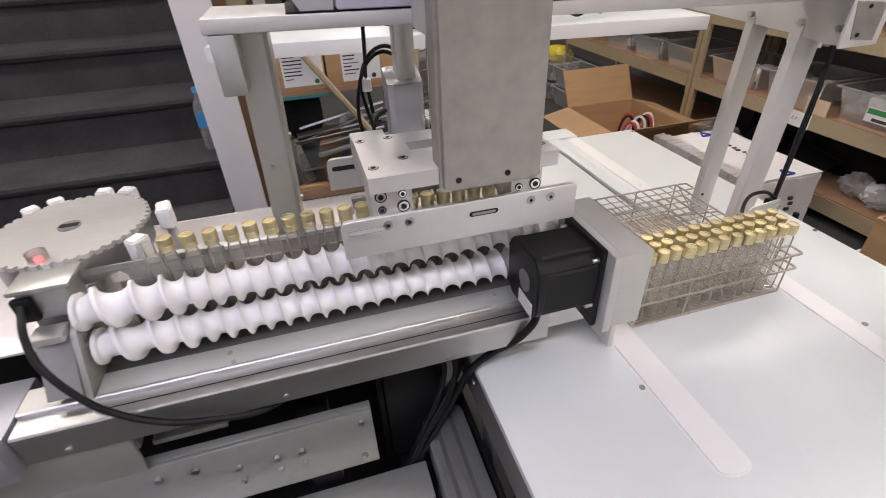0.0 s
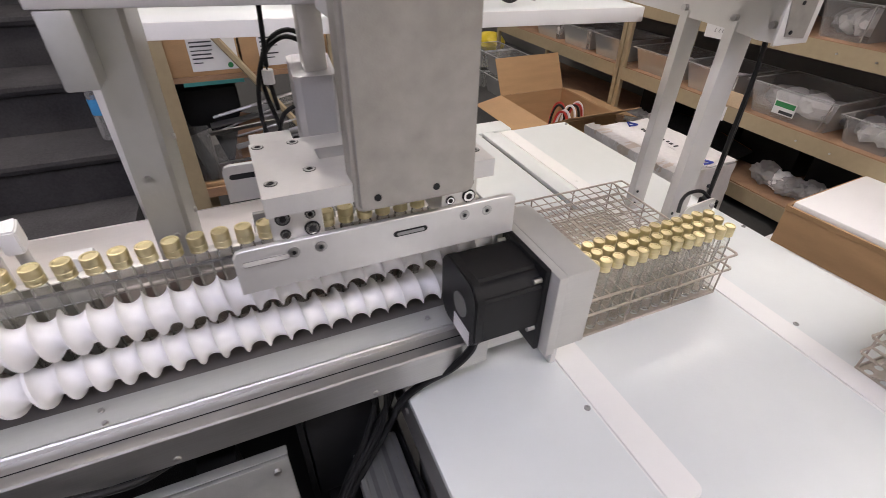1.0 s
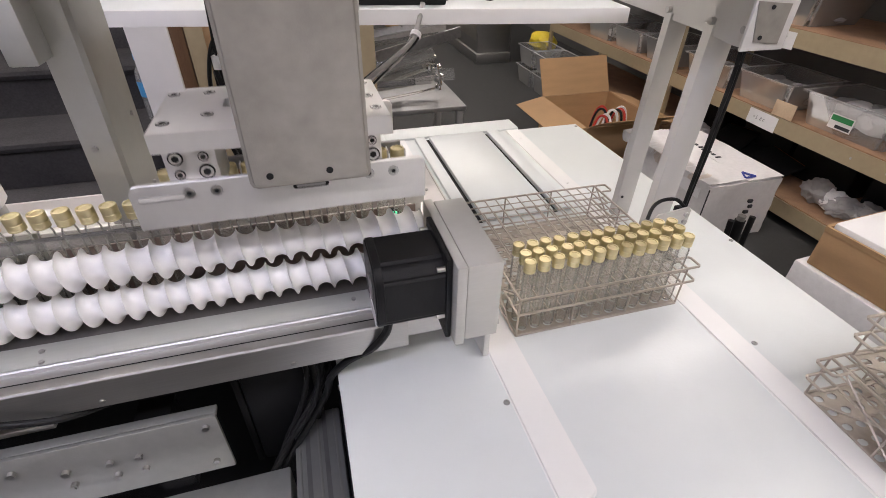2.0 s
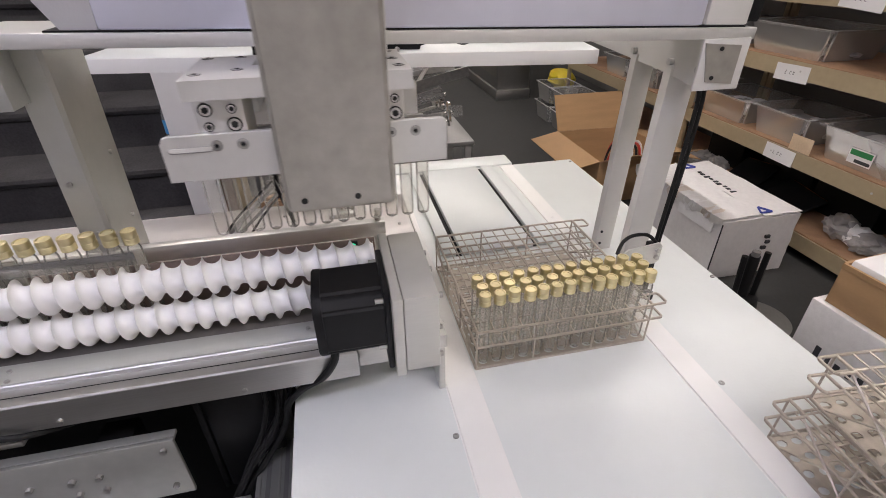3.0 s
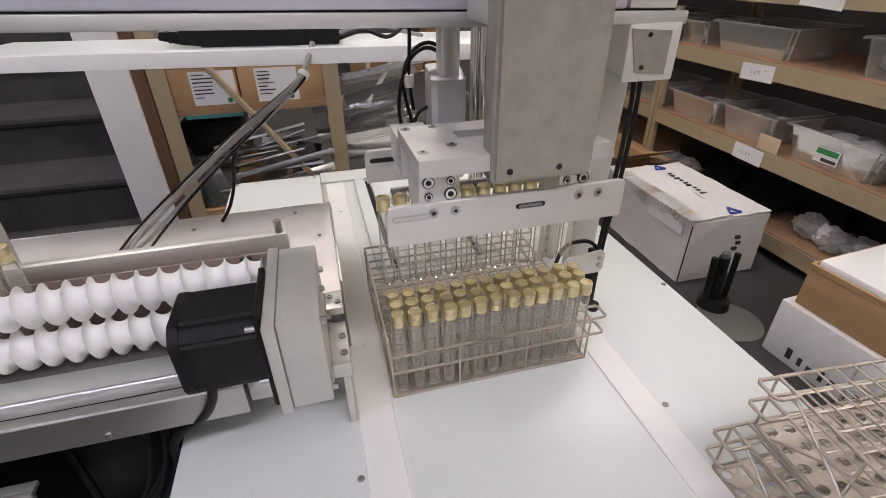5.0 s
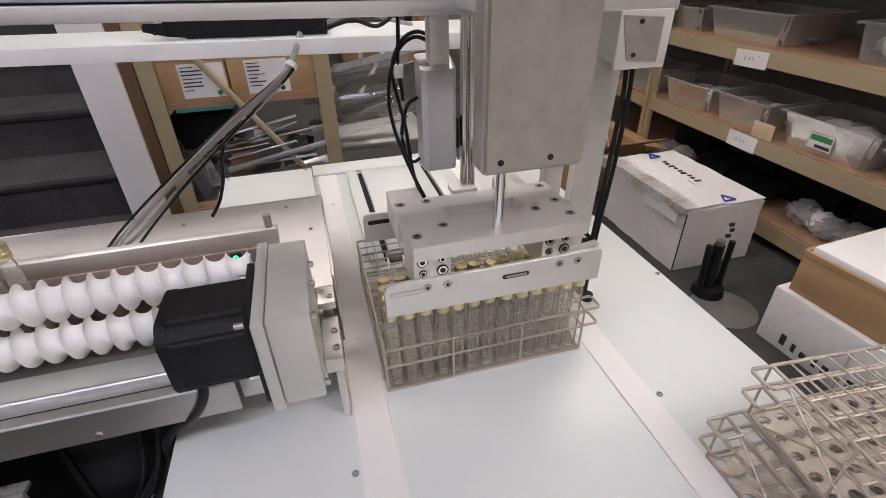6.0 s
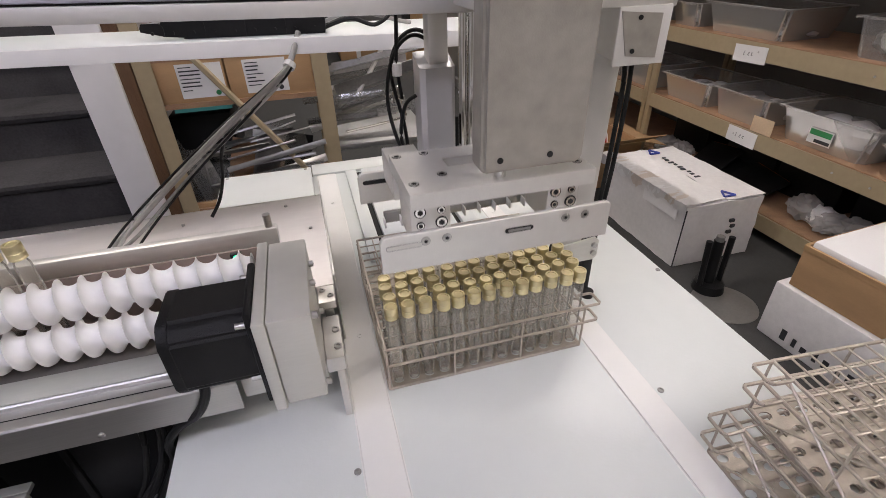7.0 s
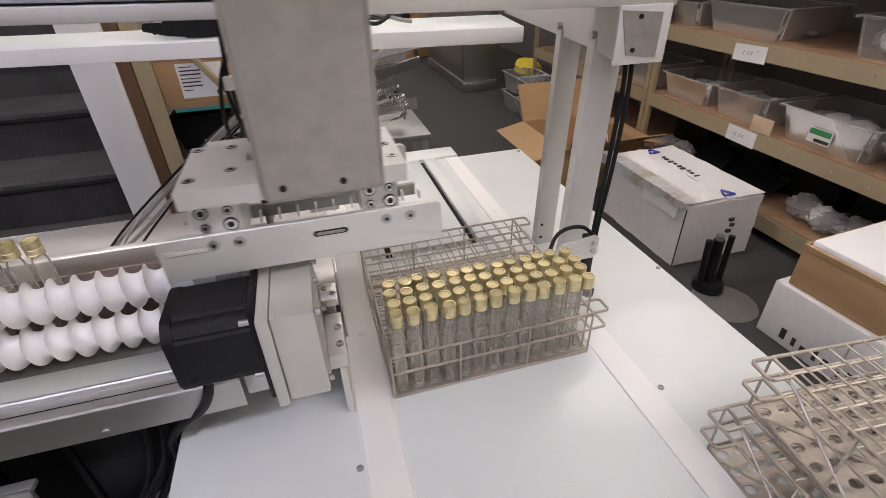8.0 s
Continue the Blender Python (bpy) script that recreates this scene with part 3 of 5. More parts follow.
sens = thing("red_sensor", (-0.215, 0.56, 1.03), "aluminium sensor head with a glowing red window", "sensor")
part("block", box(-0.202, -0.156, 0.562, 0.596, 1.025, 1.060, bevel=0.003), POST_DIM, sens)
part("cap_plate", box(-0.206, -0.150, 0.558, 0.600, 1.0602, 1.066, bevel=0.002), POST, sens)
part("lamp", rod((-0.189, 0.606, 1.0662), (-0.189, 0.606, 1.081), 0.0095, 18), ACRYLIC, sens, "clear sensor dome")
part("led", rod((-0.189, 0.606, 1.0663), (-0.189, 0.606, 1.074), 0.0035, 10), RED_LED, sens, "red glowing diode")
part("stem", box(-0.200, -0.170, 0.566, 0.592, TOP, 1.0248, bevel=0.002), ALU_DARK, sens)
part("plug", box(-0.2045, -0.186, 0.5535, 0.5618, 1.030, 1.058, bevel=0.003), BLACK, sens)
base_b = thing("linear_drive", (-0.26, 0.53, 0.80), "grey aluminium drive block beside the conveyor", "drive block")
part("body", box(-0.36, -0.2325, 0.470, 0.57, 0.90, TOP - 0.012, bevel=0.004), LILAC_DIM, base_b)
part("plate", box(-0.34, -0.140, 0.500, 0.60, 0.872, 0.899, bevel=0.003), ALU_DARK, base_b)
part("column", box(-0.42, -0.142, 0.4935, 0.4995, 0.841, 0.899, bevel=0.002), POST, base_b, "pale folded steel column")
solo("sensor_cable", tube([(-0.195, 0.553, 1.052), (-0.194, 0.545, 1.046), (-0.186, 0.52, 1.037), (-0.174, 0.498, 1.015), (-0.148, 0.482, 0.978), (-0.122, 0.478, 0.950), (-0.087, 0.476, 0.928), (-0.049, 0.478, 0.915), (-0.012, 0.482, 0.905), (0.012, 0.50, 0.892), (0.03, 0.53, 0.87), (0.05, 0.57, 0.83)], 0.0036, 10), RUBBER, "black sensor cable looping along the conveyor front", "cable")

# rotary infeed wheel
wheel = thing("star_wheel", (-0.182, 0.675, TOP), "round steel infeed wheel with a notched rim", "wheel")
bm = bmesh.new()
N, R = 44, 0.083
pts = []
for i in range(N):
    a = 2 * math.pi * i / N
    for da, rr in ((0, R), (0.55, R), (0.62, R - 0.004), (0.93, R - 0.004)):
        aa = a + da * 2 * math.pi / N
        pts.append((-0.182 + rr * math.cos(aa), 0.675 + rr * math.sin(aa)))
bm_prism(bm, pts, 1.066, 1.071, "z")
part("disc", bm, SHEET, wheel)
bm = bmesh.new()
bm_lathe(bm, [(0.0785, 1.035), (0.0785, 1.0658)], 48, (-0.182, 0.675, 0))
part("rim", bm, ALU_DARK, wheel)
part("hub", rod((-0.182, 0.675, 1.0711), (-0.182, 0.675, 1.0725), 0.012, 24), ALU_DARK, wheel)
part("hub_bore", box(-0.192, -0.172, 0.671, 0.679, 1.0726, 1.0732), HOLE, wheel)
part("shaft", rod((-0.182, 0.675, TOP), (-0.182, 0.675, 1.0655), 0.02, 20), ALU, wheel)


def wheel_guide(a0, a1):
    t = thing("wheel_guide", (-0.182, 0.675, TOP), "white plastic guide block beside the wheel", "guide block", "wheel guides")
    bm = bmesh.new()
    r0, r1 = 0.089, 0.106
    a = np.linspace(radians(a0), radians(a1), 8)
    pts = [(-0.182 + r0 * math.cos(k), 0.675 + r0 * math.sin(k)) for k in a] + [(-0.182 + r1 * math.cos(k), 0.675 + r1 * math.sin(k)) for k in a[::-1]]
    bm_prism(bm, pts, 1.045, 1.071, "z")
    bmesh.ops.bevel(bm, geom=[e for e in bm.edges if e.calc_length() < 0.030], offset=0.0018, segments=2, affect="EDGES")
    part("block", bm, SCREW_WHITE, t)
    mid = (a[0] + a[-1]) / 2
    part("post", rod((-0.182 + 0.0975 * math.cos(mid), 0.675 + 0.0975 * math.sin(mid), TOP), (-0.182 + 0.0975 * math.cos(mid), 0.675 + 0.0975 * math.sin(mid), 1.0448), 0.006, 12), ALU, t)


for a0, a1 in ((2, 20), (62, 72), (80, 90), (112, 122), (128, 138), (-40, -28)):
    wheel_guide(a0, a1)
small = thing("guide_block", (-0.035, 0.66, TOP), "small pale plastic guide block", "guide block")
part("block", box(-0.045, -0.018, 0.652, 0.670, TOP, 1.045, bevel=0.003), HDPE_RAIL, small)

# carriage frame below
under = thing("frame_beam", (-0.1, 0.53, 0.70), "bolted aluminium frame beam under the conveyor", "beam")
part("profile", box(-0.62, 0.113, 0.497, 0.503, 0.735, 0.840, bevel=0.0015), POST_DIM, under)
part("top_flange", box(-0.62, 0.113, 0.5032, 0.515, 0.834, 0.840, bevel=0.001), POST_DIM, under)
part("lower_profile", box(-0.62, 0.176, 0.440, 0.4960, 0.640, 0.705, bevel=0.002), POST_DIM, under)
for i, bx in enumerate((-0.14, -0.10, -0.055, -0.01, 0.02)):
    for bz in (0.775, 0.80) if i > 1 else (0.818,):
        part("bolt", rod((bx, 0.4968, bz), (bx, 0.4915, bz), 0.0042, 10), BOLT, under)
for bx, bz in ((0.099, 0.825), (0.095, 0.757)):
    part("bolt", rod((bx, 0.4968, bz), (bx, 0.4925, bz), 0.0040, 10), BOLT, under)
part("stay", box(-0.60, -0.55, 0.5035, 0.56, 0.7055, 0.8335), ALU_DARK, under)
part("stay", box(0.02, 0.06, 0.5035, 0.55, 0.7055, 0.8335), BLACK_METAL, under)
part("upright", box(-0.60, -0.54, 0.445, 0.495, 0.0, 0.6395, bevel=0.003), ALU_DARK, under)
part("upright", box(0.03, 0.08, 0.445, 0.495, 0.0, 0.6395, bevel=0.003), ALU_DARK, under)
drive = thing("servo_drive", (0.19, 0.58, 0.60), "black servo unit under the conveyor", "servo unit")
part("body", box(0.135, 0.225, 0.545, 0.635, 0.66, 0.875, bevel=0.005), BLACK, drive)
part("cap", box(0.145, 0.215, 0.55, 0.625, 0.60, 0.6595, bevel=0.004), BLACK_METAL, drive)
part("mount", box(0.126, 0.134, 0.545, 0.625, 0.66, 0.88, bevel=0.001), BLACK_METAL, drive)
# added black box that stands for the darkness under the deck
under2 = thing("machine_cabinet", (-0.2, 0.75, 0), "black box added to fill the dark void below the conveyor deck", "cabinet")
part("side", box(-0.74, 0.255, 0.66, 0.855, 0.06, TOP - 0.046, bevel=0.004), BLACK_METAL, under2)
part("plinth", box(-0.74, 0.255, 0.67, 0.85, 0.0, 0.0598), BLACK, under2)
part("stay", box(-0.72, -0.69, 0.60, 0.6595, 0.5, TOP - 0.0045), ALU_DARK, under2)
part("shaft", rod((-0.115, 0.560, 0.868), (-0.115, 0.659, 0.868), 0.018, 20), ALU_DARK, under2, "round shaft end in the dark opening")
part("bracket", box(-0.145, -0.06, 0.53, 0.6595, 0.838, 0.846, bevel=0.001), ALU, under2)
floor_tray = thing("base_frame", (0.19, 0.45, 0), "grey aluminium base frame beside the table leg", "frame")
part("rail", box(0.186, 0.250, 0.05, 0.560, 0.680, 0.725, bevel=0.003), POST_DIM, floor_tray)
# grooves as dark strips on the rail: their shade is coloured, not cut
for gx in (0.200, 0.224):
    part("groove", box(gx, gx + 0.006, 0.052, 0.558, 0.7252, 0.7258), ALU_DARK, floor_tray)
for gx in (0.191, 0.2165, 0.240):
    part("rib", box(gx, gx + 0.003, 0.052, 0.558, 0.7252, 0.7268, bevel=0.0004), POST, floor_tray)
for ly in (0.08, 0.45):
    part("leg", box(0.19, 0.243, ly, ly + 0.045, 0.0, 0.6798, bevel=0.003), ALU_DARK, floor_tray)
for k, pts in enumerate((((0.205, 0.56, 0.885), (0.220, 0.53, 0.85), (0.205, 0.525, 0.79), (0.180, 0.515, 0.745), (0.160, 0.505, 0.705), (0.135, 0.505, 0.66), (0.12, 0.52, 0.60)),
                         ((0.230, 0.56, 0.885), (0.235, 0.53, 0.84), (0.215, 0.52, 0.78), (0.176, 0.508, 0.735), (0.150, 0.502, 0.690), (0.125, 0.505, 0.64), (0.11, 0.52, 0.58)),
                         ((0.10, 0.60, 0.895), (0.15, 0.575, 0.880), (0.20, 0.56, 0.892), (0.238, 0.545, 0.875), (0.236, 0.53, 0.83), (0.206, 0.535, 0.77), (0.172, 0.52, 0.72), (0.140, 0.51, 0.65), (0.13, 0.53, 0.58)),
                         ((0.246, 0.57, 0.880), (0.250, 0.545, 0.84), (0.226, 0.53, 0.80), (0.188, 0.512, 0.752), (0.168, 0.503, 0.715), (0.130, 0.502, 0.655), (0.10, 0.52, 0.60)))):
    solo("loose_cable", tube(pts, 0.0036, 8), RUBBER, "loose black cable hanging under the conveyor", "cable", group="loose cables")


# ---- gantry ----
gantry = thing("gantry", (0.45, 0.7, 0.85), "grey aluminium gantry with a satin cross beam", "gantry")
SAG = Matrix.Translation((0.45, 0, 1.27)) @ Matrix.Rotation(radians(1.5), 4, "Y") @ Matrix.Translation((-0.45, 0, -1.27))


def sagged(bm):
    """The cross beam slopes a little towards its outer end."""
    bmesh.ops.transform(bm, matrix=SAG, verts=bm.verts[:])
    return bm


def leaning(bm, z0):
    """Posts splay a little towards the foot."""
    for v in bm.verts:
        v.co.x += 0.03 * (v.co.z - z0)
    return bm


part("beam_flange", sagged(box(0.030, 0.871, 0.600, 0.700, 1.258, 1.2715, bevel=0.0012)), ALU, gantry)
part("beam_gasket", sagged(box(0.105, 0.855, 0.603, 0.695, 1.2717, 1.2732)), BLACK, gantry)
part("end_block", sagged(prism([(0.118, 1.2734), (0.1495, 1.2734), (0.1495, 1.345), (0.104, 1.345), (0.104, 1.297)], 0.606, 0.692, "y")), CYL, gantry)
part("beam_cover", sagged(box(0.151, 0.792, 0.600, 0.697, 1.2734, 1.345, bevel=0.003)), LAVENDER, gantry, "satin grey beam cover, tinted lilac for a cool reflection")
part("end_cover", sagged(box(0.797, 0.856, 0.602, 0.697, 1.2734, 1.345, bevel=0.003)), CABINET, gantry)
part("end_cap", sagged(box(0.8565, 0.885, 0.615, 0.690, 1.275, 1.340, bevel=0.004)), BLACK, gantry)
bm = bmesh.new()
bm_prism(bm, [(0.600, 1.2470), (0.600, 1.192), (0.606, 1.187), (0.64, 1.187), (0.68, 1.192), (0.98, 1.205), (0.98, 1.2470)], 0.8235, 0.8655, "x")
part("side_beam", bm, CABINET, gantry)
part("bracket_box", box(0.797, 0.8630, 0.5950, 0.5995, 1.189, 1.2500, bevel=0.0015), CABINET, gantry)
# flat face in a darker grey, for the shading of a slanted surface
part("bracket_face", prism([(0.7985, 1.246), (0.850, 1.242), (0.850, 1.196), (0.811, 1.200)], 0.5935, 0.5948, "y"), COVER, gantry)


def leg_post(y0, y1, x1, x0=0.8205):
    """A tall flat leg with a folded edge."""
    bm = bmesh.new()
    bm_prism(bm, [(x0, y1), (x0, y0), (x0 + 0.002, y0 - 0.001), (x1 - 0.002, y0 - 0.001), (x1, y0), (x1, y1), (x1 - 0.003, y1), (x1 - 0.003, y0 + 0.003), (x0 + 0.003, y0 + 0.003), (x0 + 0.003, y1)], TZ, 1.205, "z")
    return bm


for y0, y1, x1 in ((0.762, 0.776, 0.8545), (0.674, 0.690, 0.8635)):
    post = part("post", leaning(leg_post(y0, y1, x1), 1.205), CABINET, gantry)
    for bz in (0.865, 0.890):
        part("bolt", rod((0.819, y0 - 0.001, bz), (0.819, y0 - 0.0025, bz), 0.0026, 10), HOLE, post)
for by, bz in ((0.770, 1.209), (0.679, 1.209), (0.620, 1.209)):
    bm = bmesh.new()
    bm_rod(bm, (0.8233, by, bz), (0.8165, by, bz), 0.0048, 12)
    part("bolt", bm, BOLT, gantry)
for bx, bz in ((0.818, 1.205), (0.822, 1.239)):
    part("bolt", rod((bx, 0.5934, bz), (bx, 0.5920, bz), 0.0026, 10), HOLE, gantry)
# left post, an open channel
bm = bmesh.new()
bm_prism(bm, [(0.050, 0.634), (0.079, 0.632), (0.083, 0.636), (0.083, 0.722), (0.079, 0.722), (0.079, 0.640), (0.054, 0.640), (0.054, 0.722), (0.050, 0.722)], TOP, 1.2685, "z")
part("left_post", leaning(bm, 1.26), POST, gantry)
part("end_bracket", box(0.033, 0.056, 0.601, 0.640, 1.213, 1.2685, bevel=0.002), POST_DIM, gantry)
for bx, bz in ((0.045, 1.124), (0.052, 1.06), (0.052, 1.0)):
    part("bolt", rod((bx + 0.012, 0.6335, bz), (bx + 0.012, 0.630, bz), 0.0030, 10), BOLT, gantry)
for by, bz in ((0.70, 1.136), (0.70, 1.05)):
    part("bolt", rod((0.0830 + 0.03 * (bz - 1.26), by, bz), (0.0860 + 0.03 * (bz - 1.26), by, bz), 0.0030, 10), BOLT, gantry)

SKEW = Matrix.Translation((0.417, 0.8805, 0)) @ Matrix.Rotation(radians(-8.8), 4, "Z") @ Matrix.Translation((-0.417, -0.850, 0))
shelf = thing("cable_shelf", (0.25, 0.93, 1.19), "long white plastic shelf behind the gantry beam", "shelf")
part("board", box(-0.035, 0.795, 0.8535, 1.00, 1.181, 1.204, bevel=0.0015), HDPE, shelf)
part("edge_strip", box(-0.035, 0.795, 0.850, 0.8533, 1.1815, 1.2035, bevel=0.0008), HDPE_RAIL, shelf)
chain = thing("drag_chain", (0.36, 0.93, 1.205), "black plastic drag chain lying on the shelf", "drag chain")
for i in range(9):
    x = 0.243 + i * 0.0285
    drop = 0.004 if i == 0 else 0.0
    rise = (0.011, 0.004)[i] if i < 2 else 0.0
    for y0 in (0.880, 0.932):
        bm = bmesh.new()
        bm_prism(bm, [(x, 1.2045 + rise), (x + 0.030, 1.2045 + rise * 0.4), (x + 0.032, 1.212), (x + 0.032, 1.225 - drop), (x + 0.027, 1.230 - drop), (x + 0.003, 1.230 - drop), (x, 1.224 - drop)], y0 + 0.001 * (i % 2), y0 + 0.005 + 0.001 * (i % 2), "y")
        part("link", bm, BLACK, chain)
    part("crossbar", box(x + 0.010, x + 0.019, 0.886, 0.9315, 1.2255 - drop, 1.2295 - drop, bevel=0.001), CYL, chain, "pale grey chain crossbar")
    part("pin", rod((x + 0.016, 0.8798, 1.213), (x + 0.016, 0.8780, 1.213), 0.0022, 8), BLACK_METAL, chain)
for k, pts in enumerate((((0.498, 0.89, 1.21), (0.54, 0.88, 1.222), (0.575, 0.885, 1.212), (0.60, 0.90, 1.226), (0.585, 0.93, 1.232)),
                         ((0.498, 0.91, 1.216), (0.545, 0.905, 1.23), (0.58, 0.895, 1.224), (0.61, 0.90, 1.215), (0.63, 0.92, 1.209)))):
    solo("shelf_cable", tube([SKEW @ Vector(p) for p in pts], 0.003, 8), GREY_CABLE if k else RUBBER, "thin cable coming out of the drag chain", "cable", group="shelf cables")

for ob in (shelf, chain):
    ob.matrix_basis = SKEW @ ob.matrix_basis

# cables strung from the deck up behind the shelf
for k, (dx, dz, r, mat) in enumerate(((0.010, 0.0, 0.0042, GREY_CABLE), (0.022, -0.006, 0.0026, GREY_CABLE), (0.042, 0.004, 0.0018, RUBBER), (0.002, 0.004, 0.0018, RUBBER), (0.016, 0.007, 0.0026, GREY_CABLE))):
    solo("strung_cable", tube([(0.158 + dx, 0.775 - 0.012 * k, TOP + 0.004), (0.185 + dx, 0.79, 0.985 + dz), (0.26 + dx * 0.8, 0.815, 1.042 + dz), (0.35 + dx * 0.6, 0.838, 1.105 + dz), (0.43 + dx * 0.3, 0.845, 1.160 + dz * 0.5), (0.452, 0.866, 1.182), (0.466, 0.888, 1.209)], r, 8), mat, "cable strung from the deck up to the shelf", "cable", group="strung cables")
solo("strung_cable", tube([(0.29, 0.83, TOP + 0.003), (0.305, 0.845, 0.985), (0.318, 0.85, 1.02), (0.325, 0.85, 1.055), (0.345, 0.848, 1.09), (0.39, 0.845, 1.13)], 0.0026, 8), RUBBER, "thin black cable rising from the deck", "cable", group="strung cables")
solo("cable_tie", rod((0.444, 0.853, 1.1685), (0.448, 0.858, 1.1735), 0.0085, 10), PAPER, "white cable tie round the cable bundle", "cable tie")

# cables beside the right-hand posts
for k, pts in enumerate((((0.845, 0.640, 1.186), (0.847, 0.638, 1.15), (0.842, 0.635, 1.05), (0.832, 0.628, 0.95), (0.826, 0.622, 0.853)),
                         ((0.862, 0.650, 1.186), (0.863, 0.648, 1.14), (0.856, 0.642, 1.05), (0.842, 0.634, 0.95), (0.832, 0.626, 0.853)))):
    solo("post_cable", tube(pts, 0.0032, 10), RUBBER, "black cable hanging beside the gantry post", "cable", group="post cables")
sensor = thing("rack_sensor", (0.80, 0.60, TZ), "small steel sensor plate with black cable beside the rack", "sensor")
bm = bmesh.new()
bm_prism(bm, [(0.762, 0.912), (0.828, 0.912), (0.834, 0.918), (0.834, 0.944), (0.828, 0.950), (0.775, 0.944), (0.762, 0.932)], 0.6135, 0.6165, "y")
part("plate", bm, SHEET, sensor)
part("stand", box(0.816, 0.832, 0.6168, 0.632, TZ, 0.946, bevel=0.002), BLACK, sensor)
for bx, bz in ((0.826, 0.925), (0.826, 0.938)):
    part("bolt", rod((bx, 0.6134, bz), (bx, 0.6095, bz), 0.0042, 10), BOLT, sensor)
part("lead", tube([(0.83, 0.622, 0.944), (0.815, 0.63, 0.957), (0.79, 0.632, 0.958), (0.77, 0.626, 0.952), (0.757, 0.616, 0.938)], 0.003, 8), RUBBER, sensor)
part("foot", rod((0.824, 0.606, TZ), (0.824, 0.606, TZ + 0.010), 0.009, 14), BLACK, sensor)


# ---- wire racks ----
PX, PY, COLS, ROWS_N = 0.0197, 0.0195, 13, 13
RW, RD, C0 = 0.258, 0.256, 0.0135


def rack_at(x, y, z, label, group="", turn=0.0):
    """A square wire rack for vials: two grids of wire over a punched base plate. x, y: its back left corner, or with a turn the corner that comes to stand back left."""
    if turn:
        x, y = Vector((x, y)) - (Matrix.Rotation(radians(turn), 2) @ Vector((RW, -RD)))
    t = thing("vial_rack", (x, y, z), label, "rack", group)

    def wire(a, b, r):
        me = finish(rod(a, b, r, 6), WIRE, (0, 0, 0))
        return me
    wx = wire((0, 0, 0), (RW, 0, 0), 0.0011)
    wy = wire((0, 0, 0), (0, -RD, 0), 0.0011)
    for lz in (0.0665, 0.0400):
        bm = bmesh.new()
        bm_loop = [Vector((x + a, y + b, z + lz)) for a, b in [(0, 0), (RW, 0), (RW, -RD), (0, -RD), (0, 0)]]
        for a, b in zip(bm_loop, bm_loop[1:]):
            bm_rod(bm, a, b, 0.0018, 8)
        part("rim_wire", bm, WIRE, t)
        for yy in (-0.012, -RD + 0.012):
            hb = bmesh.new()
            pts = [Vector((x + a, y + b, z + lz)) for a, b in ((RW, yy - 0.0115), (RW + 0.019, yy - 0.0115), (RW + 0.022, yy - 0.0085), (RW + 0.022, yy + 0.0085), (RW + 0.019, yy + 0.0115), (RW, yy + 0.0115))]
            for a, b in zip(pts, pts[1:]):
                bm_rod(hb, a, b, 0.0018, 8)
            part("handle_loop", hb, WIRE, t)
        for c in range(1, COLS):
            shared("wire", wy, t, (C0 + (c - 0.5) * PX, 0, lz + 0.0006))
        for r in range(1, ROWS_N):
            shared("wire", wx, t, (0, -(0.0110 + (r - 0.5) * PY), lz - 0.0006))
    up = wire((0, 0, 0.001), (0, 0, 0.067), 0.0014)
    for c in (0, 0.083, 0.172, RW):
        for yy in (0, -RD):
            shared("upright", up, t, (c, yy, 0))
    for yy in (-0.085, -0.17):
        for c in (0, RW):
            shared("upright", up, t, (c, yy, 0))
    dg = wire((0, -0.01, 0.002), (0, -0.11, 0.066), 0.0013)
    dh = wire((0, -0.11, 0.002), (0, -0.01, 0.066), 0.0013)
    for yy in (0, -0.13):
        for c in (-0.0005, RW + 0.0005):
            shared("brace", dg, t, (c, yy, 0)), shared("brace", dh, t, (c - 0.001, yy, 0))
    # punched base plate
    bm = bmesh.new()
    n = 8
    for r in range(ROWS_N):
        for c in range(COLS):
            cx, cy = x + C0 + c * PX, y - 0.0110 - r * PY
            hx, hy = PX / 2, PY / 2
            ring = [bm.verts.new((cx + 0.0064 * math.cos(2 * math.pi * k / n), cy + 0.0048 * math.sin(2 * math.pi * k / n), z + 0.0022)) for k in range(n)]
            sq = []
            for k in range(n):
                a = 2 * math.pi * k / n
                ca, sa = math.cos(a), math.sin(a)
                s = 1 / max(abs(ca), abs(sa))
                sq.append(bm.verts.new((cx + hx * ca * s, cy + hy * sa * s, z + 0.0022)))
            for k in range(n):
                bm.faces.new((ring[k], sq[k], sq[(k + 1) % n], ring[(k + 1) % n]))
    bmesh.ops.remove_doubles(bm, verts=bm.verts[:], dist=1e-5)
    bmesh.ops.solidify(bm, geom=bm.faces[:], thickness=0.0012)
    part("base_plate", bm, PERF, t, "punched steel base plate")
    bb = bmesh.new()
    for a, b in (((0, 0), (RW, 0)), ((RW, 0), (RW, -RD)), ((RW, -RD), (0, -RD)), ((0, -RD), (0, 0))):
        bm_rod(bb, (x + a[0], y + a[1], z + 0.0020), (x + b[0], y + b[1], z + 0.0020), 0.0020, 8)
    part("base_wire", bb, WIRE, t)
    t.rotation_euler.z = radians(turn)
    return t


RACK = rack_at(0.5005, 0.770, TZ, "steel wire rack part-filled with gold capped vials")
rack_at(0.807, 0.331, TZ, "empty steel wire rack at the bottom of a stack", "spare racks", 177.0)
rack_at(0.826, 0.324, TZ + 0.0695, "empty steel wire rack stacked on another rack", "spare racks", 175.0)


# ---- vials ----
VH = 0.117


